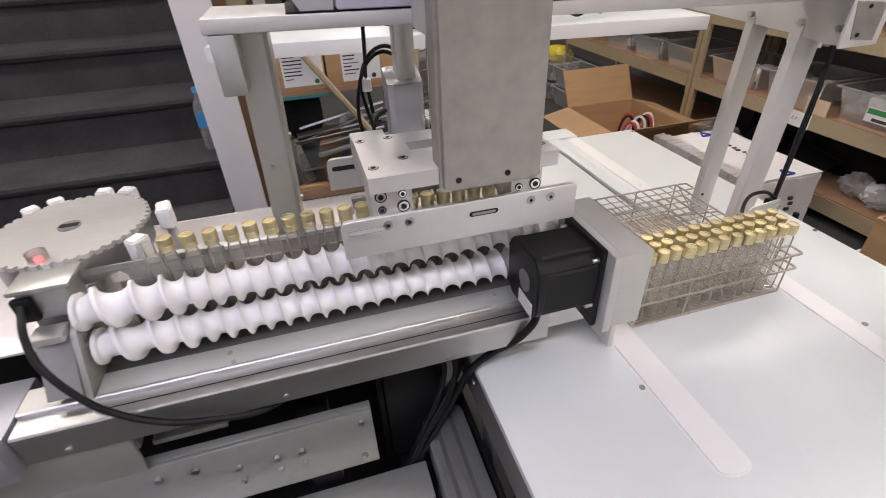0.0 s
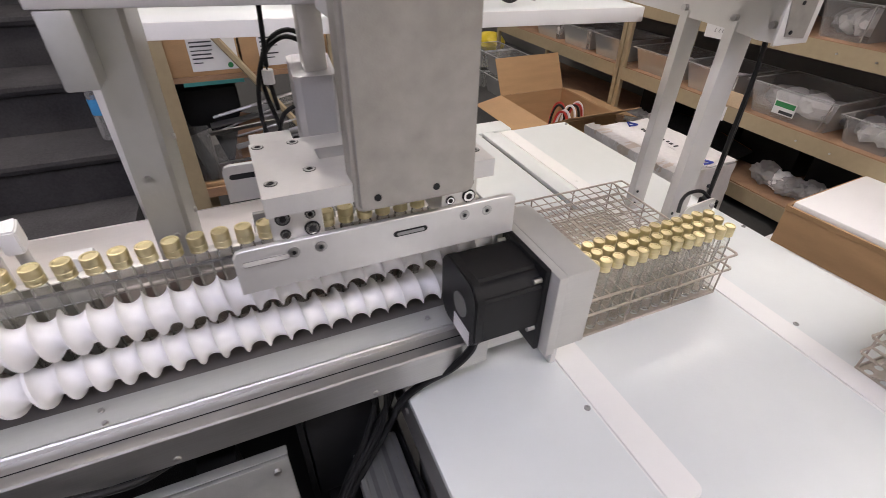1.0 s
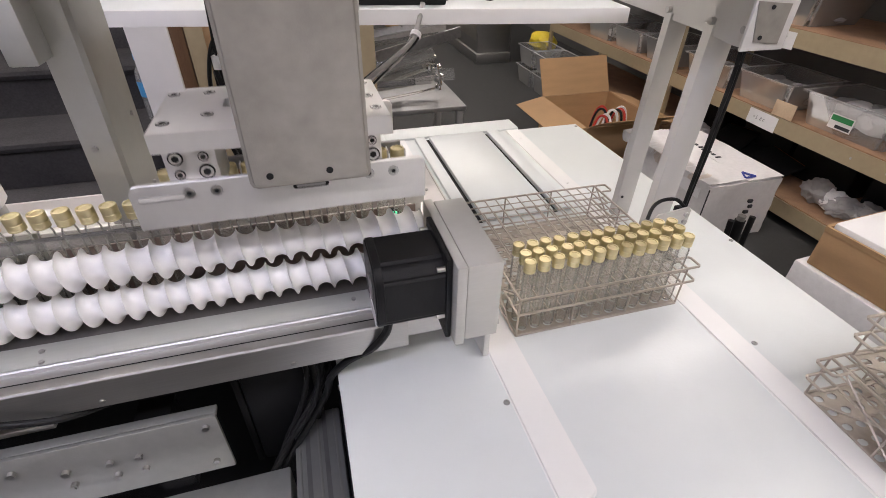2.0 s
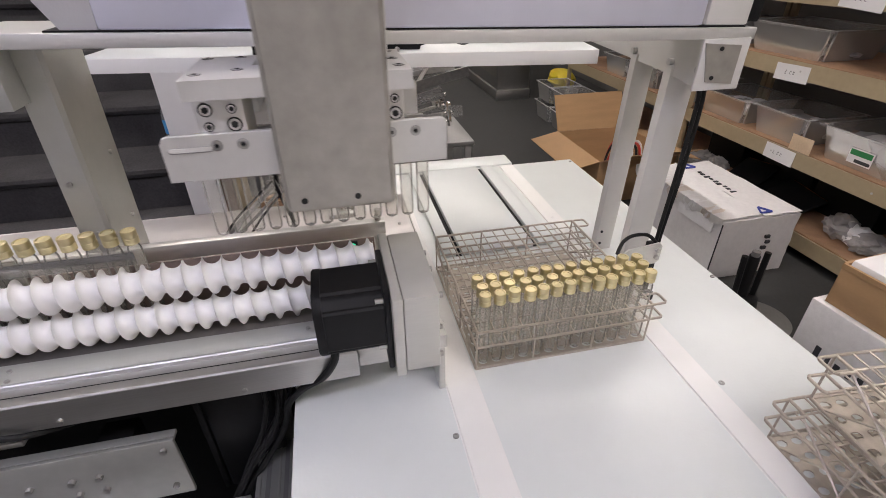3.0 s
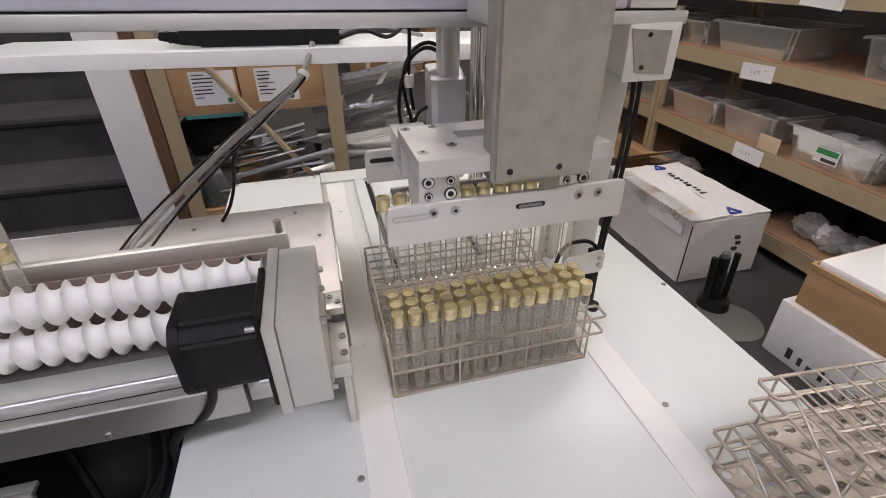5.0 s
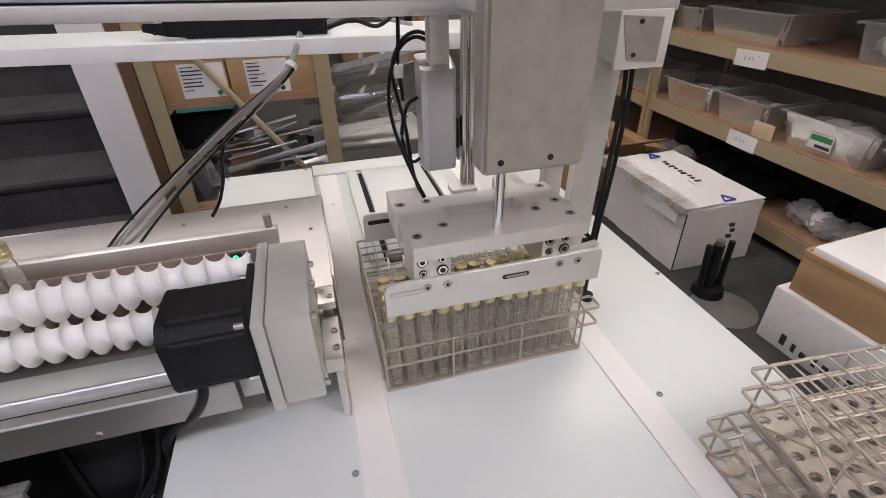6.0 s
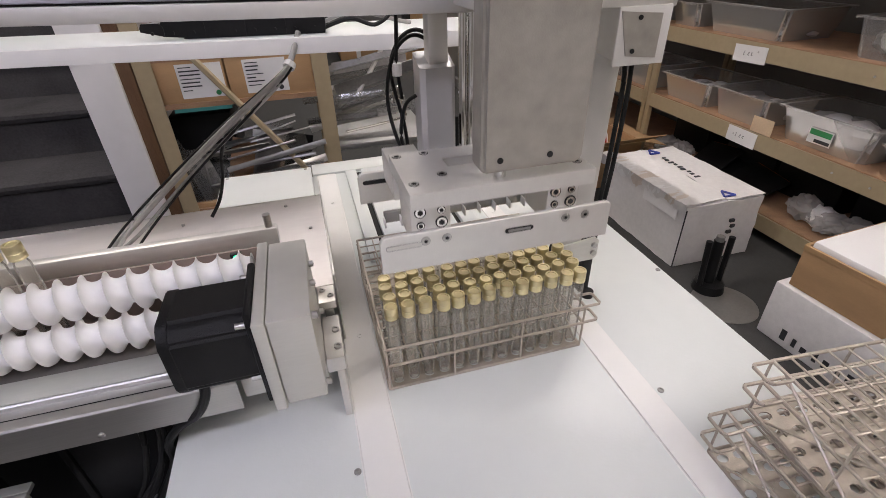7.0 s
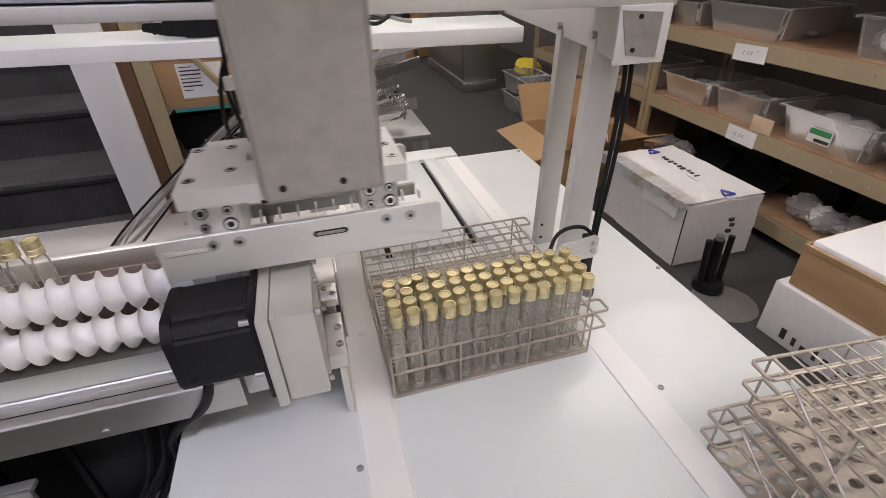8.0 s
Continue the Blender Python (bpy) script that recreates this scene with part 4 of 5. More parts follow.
def make_vial(capped=True):
    t = thing("vial", (0, 0, 0), "clear glass vial with a ribbed gold cap" if capped else "clear open glass vial without a cap", "vial", "vials")
    bm = bmesh.new()
    bm_lathe(bm, [(0.0001, 0.0), (0.0042, 0.0004), (0.0065, 0.0024), (0.0074, 0.007), (0.0074, 0.091), (0.0073, 0.0935), (0.0062, 0.0975), (0.0060, 0.0985), (0.0060, 0.113)], 16)
    part("glass", bm, GLASS, t)
    if capped:
        bm = bmesh.new()
        bm_lathe(bm, [(0.0075, 0.1005), (0.0079, 0.1008), (0.0079, 0.1022), (0.0076, 0.1026), (0.0076, 0.1033), (0.0079, 0.1037), (0.0079, 0.1076), (0.0076, 0.1080), (0.0076, 0.1086), (0.0079, 0.1091), (0.0079, 0.1156),
                      (0.0075, 0.1167), (0.0068, VH), (0.0058, VH - 0.0002), (0.0053, VH - 0.0012), (0.0001, VH - 0.0014)], 20)
        part("cap", bm, GOLD, t, "ribbed gold metal cap")
    return t


proto = make_vial()
rack_vials, carried_vials, line_vials = [], [], []
first = True


def vial(x, y, z):
    global first
    if first:
        first = False
        proto.location = (x, y, z)
        return proto
    return copy_thing(proto, pose(x, y, z, 0, 0, random.uniform(0, 360)))


rng = random.Random(4)
X0 = 0.5005 + C0
for r in range(3):
    for c in range(COLS):
        rack_vials.append((vial(X0 + c * PX, 0.5255 + r * PY, TZ + 0.003), X0 + c * PX, 0.5255 + r * PY, rng.uniform(-0.8, 0.8), rng.uniform(-0.8, 0.8)))
PICK_X, PICK_Z, PICK_STEP = 0.1265, 0.967, 0.01943
for c in range(COLS):
    carried_vials.append((vial(PICK_X + c * PICK_STEP, ROW_Y, PICK_Z), PICK_X + c * PICK_STEP, X0 + c * PX, rng.uniform(-1.2, 1.2)))
for k in range(9):
    x = 0.106 - 0.0207 * k - (0.0015 * (k - 6) if k > 6 else 0)
    line_vials.append((vial(x, ROW_Y, PICK_Z), x))
bare = make_vial(False)
bare.location = (-0.080, ROW_Y + 0.004, PICK_Z)


# ---- carriage and gripper ----
CX = 0.267
carriage = thing("carriage", (CX, 0.60, 1.13), "grey vertical carriage with a brushed cover plate", "carriage")
bm = bmesh.new()
w0, w1, zb = CX - 0.0525, CX + 0.0505, 1.131
pts = [(w0 + 0.006, zb), (w1 - 0.006, zb), (w1 - 0.0018, zb + 0.0018), (w1, zb + 0.006), (w1, 1.62), (w0, 1.62), (w0, zb + 0.006), (w0 + 0.0018, zb + 0.0018)]
bm_prism(bm, pts, 0.486, 0.512, "y")
es = [e for e in bm.edges if all(abs(v.co.y - 0.486) < 1e-5 for v in e.verts)]
bmesh.ops.bevel(bm, geom=es, offset=0.004, segments=3, affect="EDGES")
part("cover_plate", bm, COVER, carriage)
for hx in (-0.035, 0.0145):
    part("hole", rod((CX + hx, 0.4861, 1.1435), (CX + hx, 0.4852, 1.1435), 0.003, 12), HOLE, carriage)
part("back_plate", box(w0 + 0.006, w1 + 0.004, 0.5125, 0.590, 1.262, 1.62, bevel=0.002), ALU, carriage)
bm = bmesh.new()
bm_prism(bm, [(-0.063, 0.672), (-0.057, 0.666), (-0.025, 0.666), (-0.020, 0.672), (-0.020, 0.704), (-0.026, 0.710), (-0.057, 0.710), (-0.063, 0.704)], 1.066, 1.190, "z")
top = [v for v in bm.verts if v.co.z > 1.18]
for v in top:
    v.co.z += 0.012 if v.co.y > 0.69 else 0.0
bmesh.ops.translate(bm, vec=(CX, 0, 0), verts=bm.verts[:])
cyl = part("cylinder_body", bm, CYL, carriage, "pale grey chamfered pneumatic cylinder")
part("cylinder_neck", box(CX - 0.050, CX - 0.026, 0.676, 0.700, 1.185, 1.2575, bevel=0.003), ALU, carriage)
part("valve_block", box(CX - 0.0198, CX - 0.011, 0.684, 0.702, 1.085, 1.125, bevel=0.002), BLACK, carriage)
for rx in (-0.004, 0.007):
    part("guide_rod", rod((CX + rx, 0.690, 1.028), (CX + rx, 0.690, 1.2575), 0.0052, 14), ROD, carriage)
part("rod_foot", box(CX - 0.024, CX + 0.013, 0.678, 0.702, 1.020, 1.0278, bevel=0.002), ALU, carriage)
part("bridge", box(CX - 0.060, CX + 0.020, 0.5905, 0.720, 1.2580 + 0.2135, 1.49, bevel=0.002), ALU_DARK, carriage)
for k, pts in enumerate((((-0.030, 0.70, 1.205), (-0.060, 0.70, 1.222), (-0.085, 0.70, 1.205), (-0.098, 0.70, 1.160), (-0.095, 0.69, 1.115), (-0.080, 0.67, 1.065), (-0.068, 0.655, 1.035)),
                         ((-0.030, 0.705, 1.212), (-0.055, 0.71, 1.226), (-0.078, 0.71, 1.215), (-0.090, 0.71, 1.18), (-0.080, 0.70, 1.12), (-0.075, 0.69, 1.06), (-0.070, 0.66, 1.03)),
                         ((-0.064, 0.69, 1.155), (-0.078, 0.69, 1.145), (-0.086, 0.69, 1.115), (-0.084, 0.69, 1.085), (-0.074, 0.69, 1.072), (-0.064, 0.69, 1.076)),
                         ((-0.080, 0.70, 1.2575), (-0.082, 0.70, 1.22), (-0.084, 0.70, 1.19), (-0.080, 0.70, 1.15)))):
    part("hose", tube([(CX + p[0], p[1], p[2]) for p in pts], 0.0024, 8), RUBBER, carriage, "black air hose")
part("hose_clip", rod((CX - 0.084, 0.70, 1.178), (CX - 0.084, 0.70, 1.192), 0.006, 10), BAG_WHITE, carriage)

gripper = thing("gripper", (CX, ROW_Y, 1.067), "aluminium vial gripper with two slotted side plates", "gripper")
GX0, GX1 = CX - 0.150, CX + 0.104


def slotted_plate(y0, y1):
    """A long plate with rounded top corners; its end and central slots are laid on, not cut."""
    bm = bmesh.new()
    bm_prism(bm, [(GX0, 1.067), (GX1, 1.067), (GX1, 1.104), (GX1 - 0.002, 1.1075), (GX1 - 0.006, 1.109), (GX0 + 0.008, 1.109), (GX0 + 0.003, 1.1075), (GX0, 1.102)], y0, y1, "y")
    es = [e for e in bm.edges if all(abs(v.co.y - y0) < 1e-5 for v in e.verts)]
    bmesh.ops.bevel(bm, geom=es, offset=0.0006, segments=1, affect="EDGES")
    return bm


def slot_shape(x0, x1, z, h, y0, y1):
    r = h / 2
    pts = [(x0 + r - r * math.sin(a), z + r * math.cos(a)) for a in np.linspace(0, math.pi, 7)] + [(x1 - r + r * math.sin(a), z - r * math.cos(a)) for a in np.linspace(0, math.pi, 7)]
    return prism(pts, y0, y1, "y")


for name, y0, y1 in (("front_plate", 0.503, 0.508), ("rear_plate", 0.6665, 0.6715)):
    ob = part(name, slotted_plate(y0, y1), ALU, gripper)
# slots as thin overlays: recess shade and the bright far side are coloured in
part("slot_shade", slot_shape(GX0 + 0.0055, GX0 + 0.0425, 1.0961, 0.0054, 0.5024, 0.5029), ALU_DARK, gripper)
part("slot", slot_shape(GX0 + 0.006, GX0 + 0.042, 1.0965, 0.0042, 0.5019, 0.5023), CABINET, gripper, "light inset painted as the bright far side of the end slot")
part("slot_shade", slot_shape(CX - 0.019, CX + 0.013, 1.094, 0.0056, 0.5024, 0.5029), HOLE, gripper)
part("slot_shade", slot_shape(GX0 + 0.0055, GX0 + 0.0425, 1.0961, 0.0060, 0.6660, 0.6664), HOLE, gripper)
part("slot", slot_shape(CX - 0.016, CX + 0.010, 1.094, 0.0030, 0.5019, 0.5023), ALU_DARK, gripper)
for bx in (-0.104, -0.082, 0.050, 0.073):
    bm = bmesh.new()
    bm_lathe(bm, [(0.0045, 0), (0.0045, 0.0006), (0.0028, 0.0008), (0.0024, 0.0003), (0.0001, 0.0003)], 12)
    bmesh.ops.transform(bm, matrix=Matrix.Translation((CX + bx, 0.5029, 1.0985)) @ Matrix.Rotation(radians(90), 4, "X"), verts=bm.verts[:])
    ps = part("plate_screw", bm, BOLT, gripper)
    part("screw_rim", rod((CX + bx, 0.5029, 1.0985), (CX + bx, 0.5026, 1.0985), 0.0050, 14), ALU_DARK, ps)
    part("screw_socket", rod((CX + bx, 0.5021, 1.0985), (CX + bx, 0.5018, 1.0985), 0.0019, 6), HOLE, ps)
# top block with a long opening
bm = bmesh.new()
bx0, bx1, by0, by1 = CX - 0.119, CX + 0.071, 0.492, 0.598
for a in ((bx0, bx1, by0, 0.546), (bx0, bx1, 0.568, by1), (bx0, CX - 0.067, 0.546, 0.568), (CX + 0.017, bx1, 0.546, 0.568)):
    bm_box(bm, a[0], a[1], a[2], a[3], 1.140, 1.156)
bmesh.ops.remove_doubles(bm, verts=bm.verts[:], dist=1e-5)
part("top_block", bm, ALU, gripper)
for a, b in ((-0.117, -0.076), (0.029, 0.064)):
    eb = part("end_block", box(CX + a, CX + b, 0.5083, 0.560, 1.093, 1.1398, bevel=0.0015), ALU, gripper)
    part("rear_block", box(CX + a, CX + b, 0.5975, 0.6663, 1.100, 1.1396, bevel=0.0015), ALU, gripper)
    for k, (ux, uz, r) in enumerate(((0.010, 1.1285, 0.0060), (0.010, 1.1140, 0.0042), (0.032, 1.1285, 0.0042), (0.032, 1.1150, 0.0064))):
        u = CX + a + ux * (b - a) / 0.042
        # dark disc paints the shade of the recess round each bolt
        part("bolt_head", rod((u, 0.5082, uz), (u, 0.5068, uz), r, 16), HOLE, eb)
        part("bolt_ring", rod((u, 0.50695, uz), (u, 0.50655, uz), r * 0.82, 16), ROD, eb)
        part("bolt_socket", rod((u, 0.50652, uz), (u, 0.5062, uz), r * 0.5, 6 if r > 0.005 else 12), HOLE, eb)
for ux, uy in ((-0.110, 0.515), (-0.112, 0.589), (-0.078, 0.530), (-0.082, 0.590), (0.010, 0.590), (0.030, 0.535), (0.062, 0.515), (0.060, 0.588), (0.060, 0.548)):
    bm = bmesh.new()
    bm_lathe(bm, [(0.0046, 0), (0.0046, 0.0007), (0.003, 0.0007), (0.0028, 0.0002), (0.0001, 0.0002)], 12, (CX + ux, uy, 1.156))
    ps = part("cap_screw", bm, BOLT, gripper)
    # dark rim paints the shade of a countersink
    part("screw_rim", rod((CX + ux, uy, 1.1560), (CX + ux, uy, 1.1563), 0.0052, 14), HOLE, ps)
    part("screw_socket", rod((CX + ux, uy, 1.1566), (CX + ux, uy, 1.1569), 0.0019, 6), HOLE, ps)
part("inner_bar", box(CX - 0.0755, CX + 0.0285, 0.583, 0.597, 1.118, 1.1395, bevel=0.001), ALU_DARK, gripper)
for c in range(COLS):
    fx = PICK_X + c * PICK_STEP
    part("separator", box(fx + 0.0088, fx + 0.0106, ROW_Y + 0.004, ROW_Y + 0.016, 1.070, 1.080, bevel=0.0005), SCREW_WHITE, gripper)
part("comb_rail", box(GX0 + 0.02, GX1 - 0.004, ROW_Y + 0.0165, ROW_Y + 0.022, 1.070, 1.084, bevel=0.0008), ALU_DARK, gripper)
part("front_rod", rod((CX - 0.026, 0.5065, 1.1562), (CX - 0.026, 0.5065, 1.36), 0.0058, 14), ROD, gripper)
part("red_pad", box(GX0 + 0.001, GX0 + 0.004, 0.5085, 0.520, 1.067, 1.082), RED, gripper)


# ---- shelving behind the machine ----
def shelf_unit():
    t = thing("storage_shelf", (0.19, 2.2, 0), "tan steel shelving unit filled with boxes and metal parts", "shelving")
    for x in (-0.090, 0.500):
        for y in (2.02, 2.42):
            bm = bmesh.new()
            bm_prism(bm, [(x, y), (x + 0.058, y), (x + 0.058, y + 0.003), (x + 0.003, y + 0.003), (x + 0.003, y + 0.03), (x, y + 0.03)], 0.0, 1.75, "z")
            part("upright", bm, TAN, t)
    for z in (0.42, 0.835, 1.30):
        part("shelf_board", box(-0.085, 0.553, 2.025, 2.45, z, z + 0.018), CHIP, t)
        if z != 0.835:
            part("shelf_lip", box(-0.031, 0.499, 2.021, 2.0245, z - 0.02, z + 0.018), CHIP if z == 0.42 else BLACK_METAL, t)
    return t


shelf_unit()
brace = solo("brace_bar", rod((0.07, 2.005, 1.06), (0.43, 2.005, 0.53), 0.012, 6), TAN, "diagonal tan brace bar across the shelving", "brace")


def labelled_box(x0, x1, lx0, lx1):
    t = thing("cardboard_box", ((x0 + x1) / 2, 2.15, 0.853), "brown cardboard box with a white printed label", "box", "shelf boxes")
    part("carton", box(x0, x1, 2.03, 2.30, 0.853, 1.02, bevel=0.003), CARD, t)
    part("tape", box(x0 + 0.002, x1 - 0.002, 2.028, 2.0295, 0.995, 1.004), CHIP, t)
    lab = part("label", box(lx0, lx1, 2.0275, 2.0293, 0.868, 0.985), PAPER, t, "white printed label")
    rg = random.Random(int(x0 * 1000))
    for r in range(7):
        z = 0.972 - r * 0.013
        part("print_bar", box(lx0 + 0.008, lx0 + 0.008 + rg.uniform(0.03, 0.07), 2.0263, 2.0274, z, z + (0.0045 if r % 3 else 0.003)), INK, lab)
    bm = bmesh.new()
    bm_rod(bm, (lx1 - 0.028, 2.0274, 0.882), (lx1 - 0.028, 2.0263, 0.882), 0.009, 14)
    part("sticker", bm, GREEN if x0 < 0.1 else INK, lab)


labelled_box(-0.036, 0.192, 0.036, 0.186)
labelled_box(0.199, 0.498, 0.257, 0.405)
solo("teal_folder", box(-0.005, 0.19, 2.022, 2.35, 0.8225, 0.8345), TEAL, "teal plastic sheet under the upper shelf", "sheet")
crate = thing("plastic_crate", (0.05, 2.2, 0.44), "black plastic crate on the lower shelf", "crate")
part("body", box(-0.07, 0.16, 2.14, 2.40, 0.60, 0.780, bevel=0.01), BLACK, crate)
part("base", box(-0.06, 0.15, 2.15, 2.39, 0.4385, 0.599, bevel=0.006), BLACK, crate)
rg = random.Random(11)
rs = random.Random(3)
for i in range(9):
    m = Matrix.Translation((-0.03 + 0.035 * i, 2.045 + 0.008 * i, 0.4395)) @ Euler((radians(rs.uniform(-12, -2)), radians(rs.uniform(-25, 25)), radians(rs.uniform(-10, 10)))).to_matrix().to_4x4()
    solo("clear_sheet", box(-0.04, 0.05, 0, 0.003, 0.012, rs.uniform(0.12, 0.30), bevel=0.0006, m=m), (ACRYLIC, ACRYLIC, SCRAP, ACRYLIC, CHIP)[i % 5], "offcut sheet standing among metal scrap on the shelf", "sheet", group="offcut sheets")
for i in range(7):
    m = Matrix.Translation((0.02 + 0.065 * i, 2.10 + 0.02 * (i % 3), 0.4395)) @ Euler((radians(rs.uniform(-14, -4)), radians(rs.uniform(-18, 18)), radians(rs.uniform(-14, 14)))).to_matrix().to_4x4()
    solo("clear_sheet", box(-0.05, 0.06, 0, 0.004, 0.014, rs.uniform(0.16, 0.27), bevel=0.0006, m=m), (ACRYLIC, BLACK, ACRYLIC, ALU_DARK)[i % 4], "offcut sheet standing among metal scrap on the shelf", "sheet", group="offcut sheets")
solo("wood_strip", box(-0.075, 0.20, 2.03, 2.06, 0.4385, 0.455, bevel=0.002), CARD, "brown wooden strip lying on the lower shelf", "wood strip")
# metal strips and profiles lying across the shelf
for i in range(15):
    x, z = rg.uniform(0.02, 0.26), 0.445 + 0.016 * i
    L = rg.uniform(0.24, 0.42)
    tilt = rg.uniform(3, 16)
    yaw = rg.uniform(-12, 10)
    m = Matrix.Translation((x, 2.03 + rg.uniform(0, 0.02), z + 0.03)) @ Euler((rg.uniform(-15, 15), -radians(tilt), radians(yaw))).to_matrix().to_4x4()
    bm = bmesh.new()
    w = rg.uniform(0.008, 0.034)
    bm_box(bm, 0, L, -0.002, 0.004, 0, w, bevel=0.0008, m=m)
    solo("metal_strip", bm, rg.choice([SCRAP, SCRAP, ACRYLIC, ALU_DARK]), "bare metal strip in a heap on the shelf", "metal strip", group="metal strips")
# heap of bare profiles and clear sheets on a trolley right of the shelving
cart = thing("parts_trolley", (0.72, 2.25, 0), "grey steel trolley heaped with aluminium parts", "trolley")
part("tray", box(0.52, 0.95, 2.05, 2.45, 0.60, 0.622, bevel=0.003), ALU_DARK, cart)
for x in (0.53, 0.91):
    for y in (2.06, 2.41):
        part("leg", box(x, x + 0.03, y, y + 0.03, 0.0, 0.5998, bevel=0.002), ALU_DARK, cart)
for i in range(15):
    x = rg.uniform(0.44, 0.60)
    L = rg.uniform(0.24, 0.42)
    z = 0.635 + 0.019 * i
    m = Matrix.Translation((x, 2.06 + rg.uniform(0, 0.16), z)) @ Euler((radians(rg.uniform(-25, 25)), -radians(rg.uniform(2, 20)), radians(rg.uniform(-12, 20)))).to_matrix().to_4x4()
    bm = bmesh.new()
    w = rg.uniform(0.016, 0.050)
    bm_prism(bm, [(0, 0), (0.025, 0), (0.025, 0.003), (0.003, 0.003), (0.003, w), (0, w)], 0, L, "x")
    bmesh.ops.transform(bm, matrix=m, verts=bm.verts[:])
    solo("metal_profile", bm, rg.choice([SCRAP, ALU_DARK, ACRYLIC, SCRAP, STEEL]), "loose aluminium angle profile in a heap", "metal profile", group="metal profiles")
clampo = thing("pipe_fitting", (0.83, 2.20, 0.66), "shiny metal clamp fitting on a bent rod", "fitting")
part("rod", tube([(0.62, 2.16, 0.70), (0.72, 2.17, 0.735), (0.84, 2.19, 0.755)], 0.007, 10), STEEL, clampo)
part("rod", tube([(0.66, 2.12, 0.80), (0.74, 2.15, 0.90), (0.80, 2.17, 0.985)], 0.009, 10), ALU, clampo)
part("rod", tube([(0.60, 2.16, 0.64), (0.75, 2.17, 0.655), (0.87, 2.20, 0.665)], 0.006, 8), ROD, clampo)
for cx, cz, r in ((0.815, 0.765, 0.022), (0.850, 0.745, 0.018), (0.862, 0.705, 0.018), (0.862, 0.67, 0.012), (0.835, 0.79, 0.012)):
    bm = bmesh.new()
    bm_rod(bm, (cx - r, 2.185, cz), (cx + r, 2.20, cz + 0.008), r * 0.8, 12)
    bm_rod(bm, (cx, 2.175, cz - r), (cx, 2.19, cz + r * 1.1), r * 0.55, 10)
    part("clamp", bm, ROD, clampo)

# ---- shelving along the east side ----
SX = 2.55
LEVELS = (0.05, 0.418, 0.81, 1.13, 1.55)


def long_shelf(y0, y1):
    t = thing("shelf_rack", (SX + 0.25, (y0 + y1) / 2, 0), "long tan steel shelving with wooden boards and plastic bins", "shelving", "east shelving")
    for z in LEVELS:
        bm = bmesh.new()
        bm_prism(bm, [(SX, z), (SX + 0.006, z - 0.002), (SX + 0.03, z - 0.002), (SX + 0.03, z + 0.004), (SX + 0.008, z + 0.004), (SX + 0.008, z + 0.062), (SX + 0.02, z + 0.072), (SX, z + 0.078)], y0 + 0.035, y1 - 0.035, "y")
        part("shelf_beam", bm, TAN, t)
        part("shelf_board", box(SX + 0.021, SX + 0.60, y0, y1, z + 0.060, z + 0.078), CHIP, t)
    for y in (y0, y1 - 0.034):
        for x in (SX, SX + 0.57):
            part("upright", box(x + 0.001, x + 0.03, y, y + 0.034, 0.0, 2.0, bevel=0.002), TAN, t)
    return t


long_shelf(0.35, 2.72)
long_shelf(2.73, 4.4)
for by in (0.9, 1.3, 1.46, 2.0):
    for z in (0.455, 0.848):
        solo("rivet", rod((SX - 0.0002, by, z), (SX - 0.003, by, z), 0.005, 8), BOLT, "small steel rivet on the shelf edge", "rivet", group="rivets")


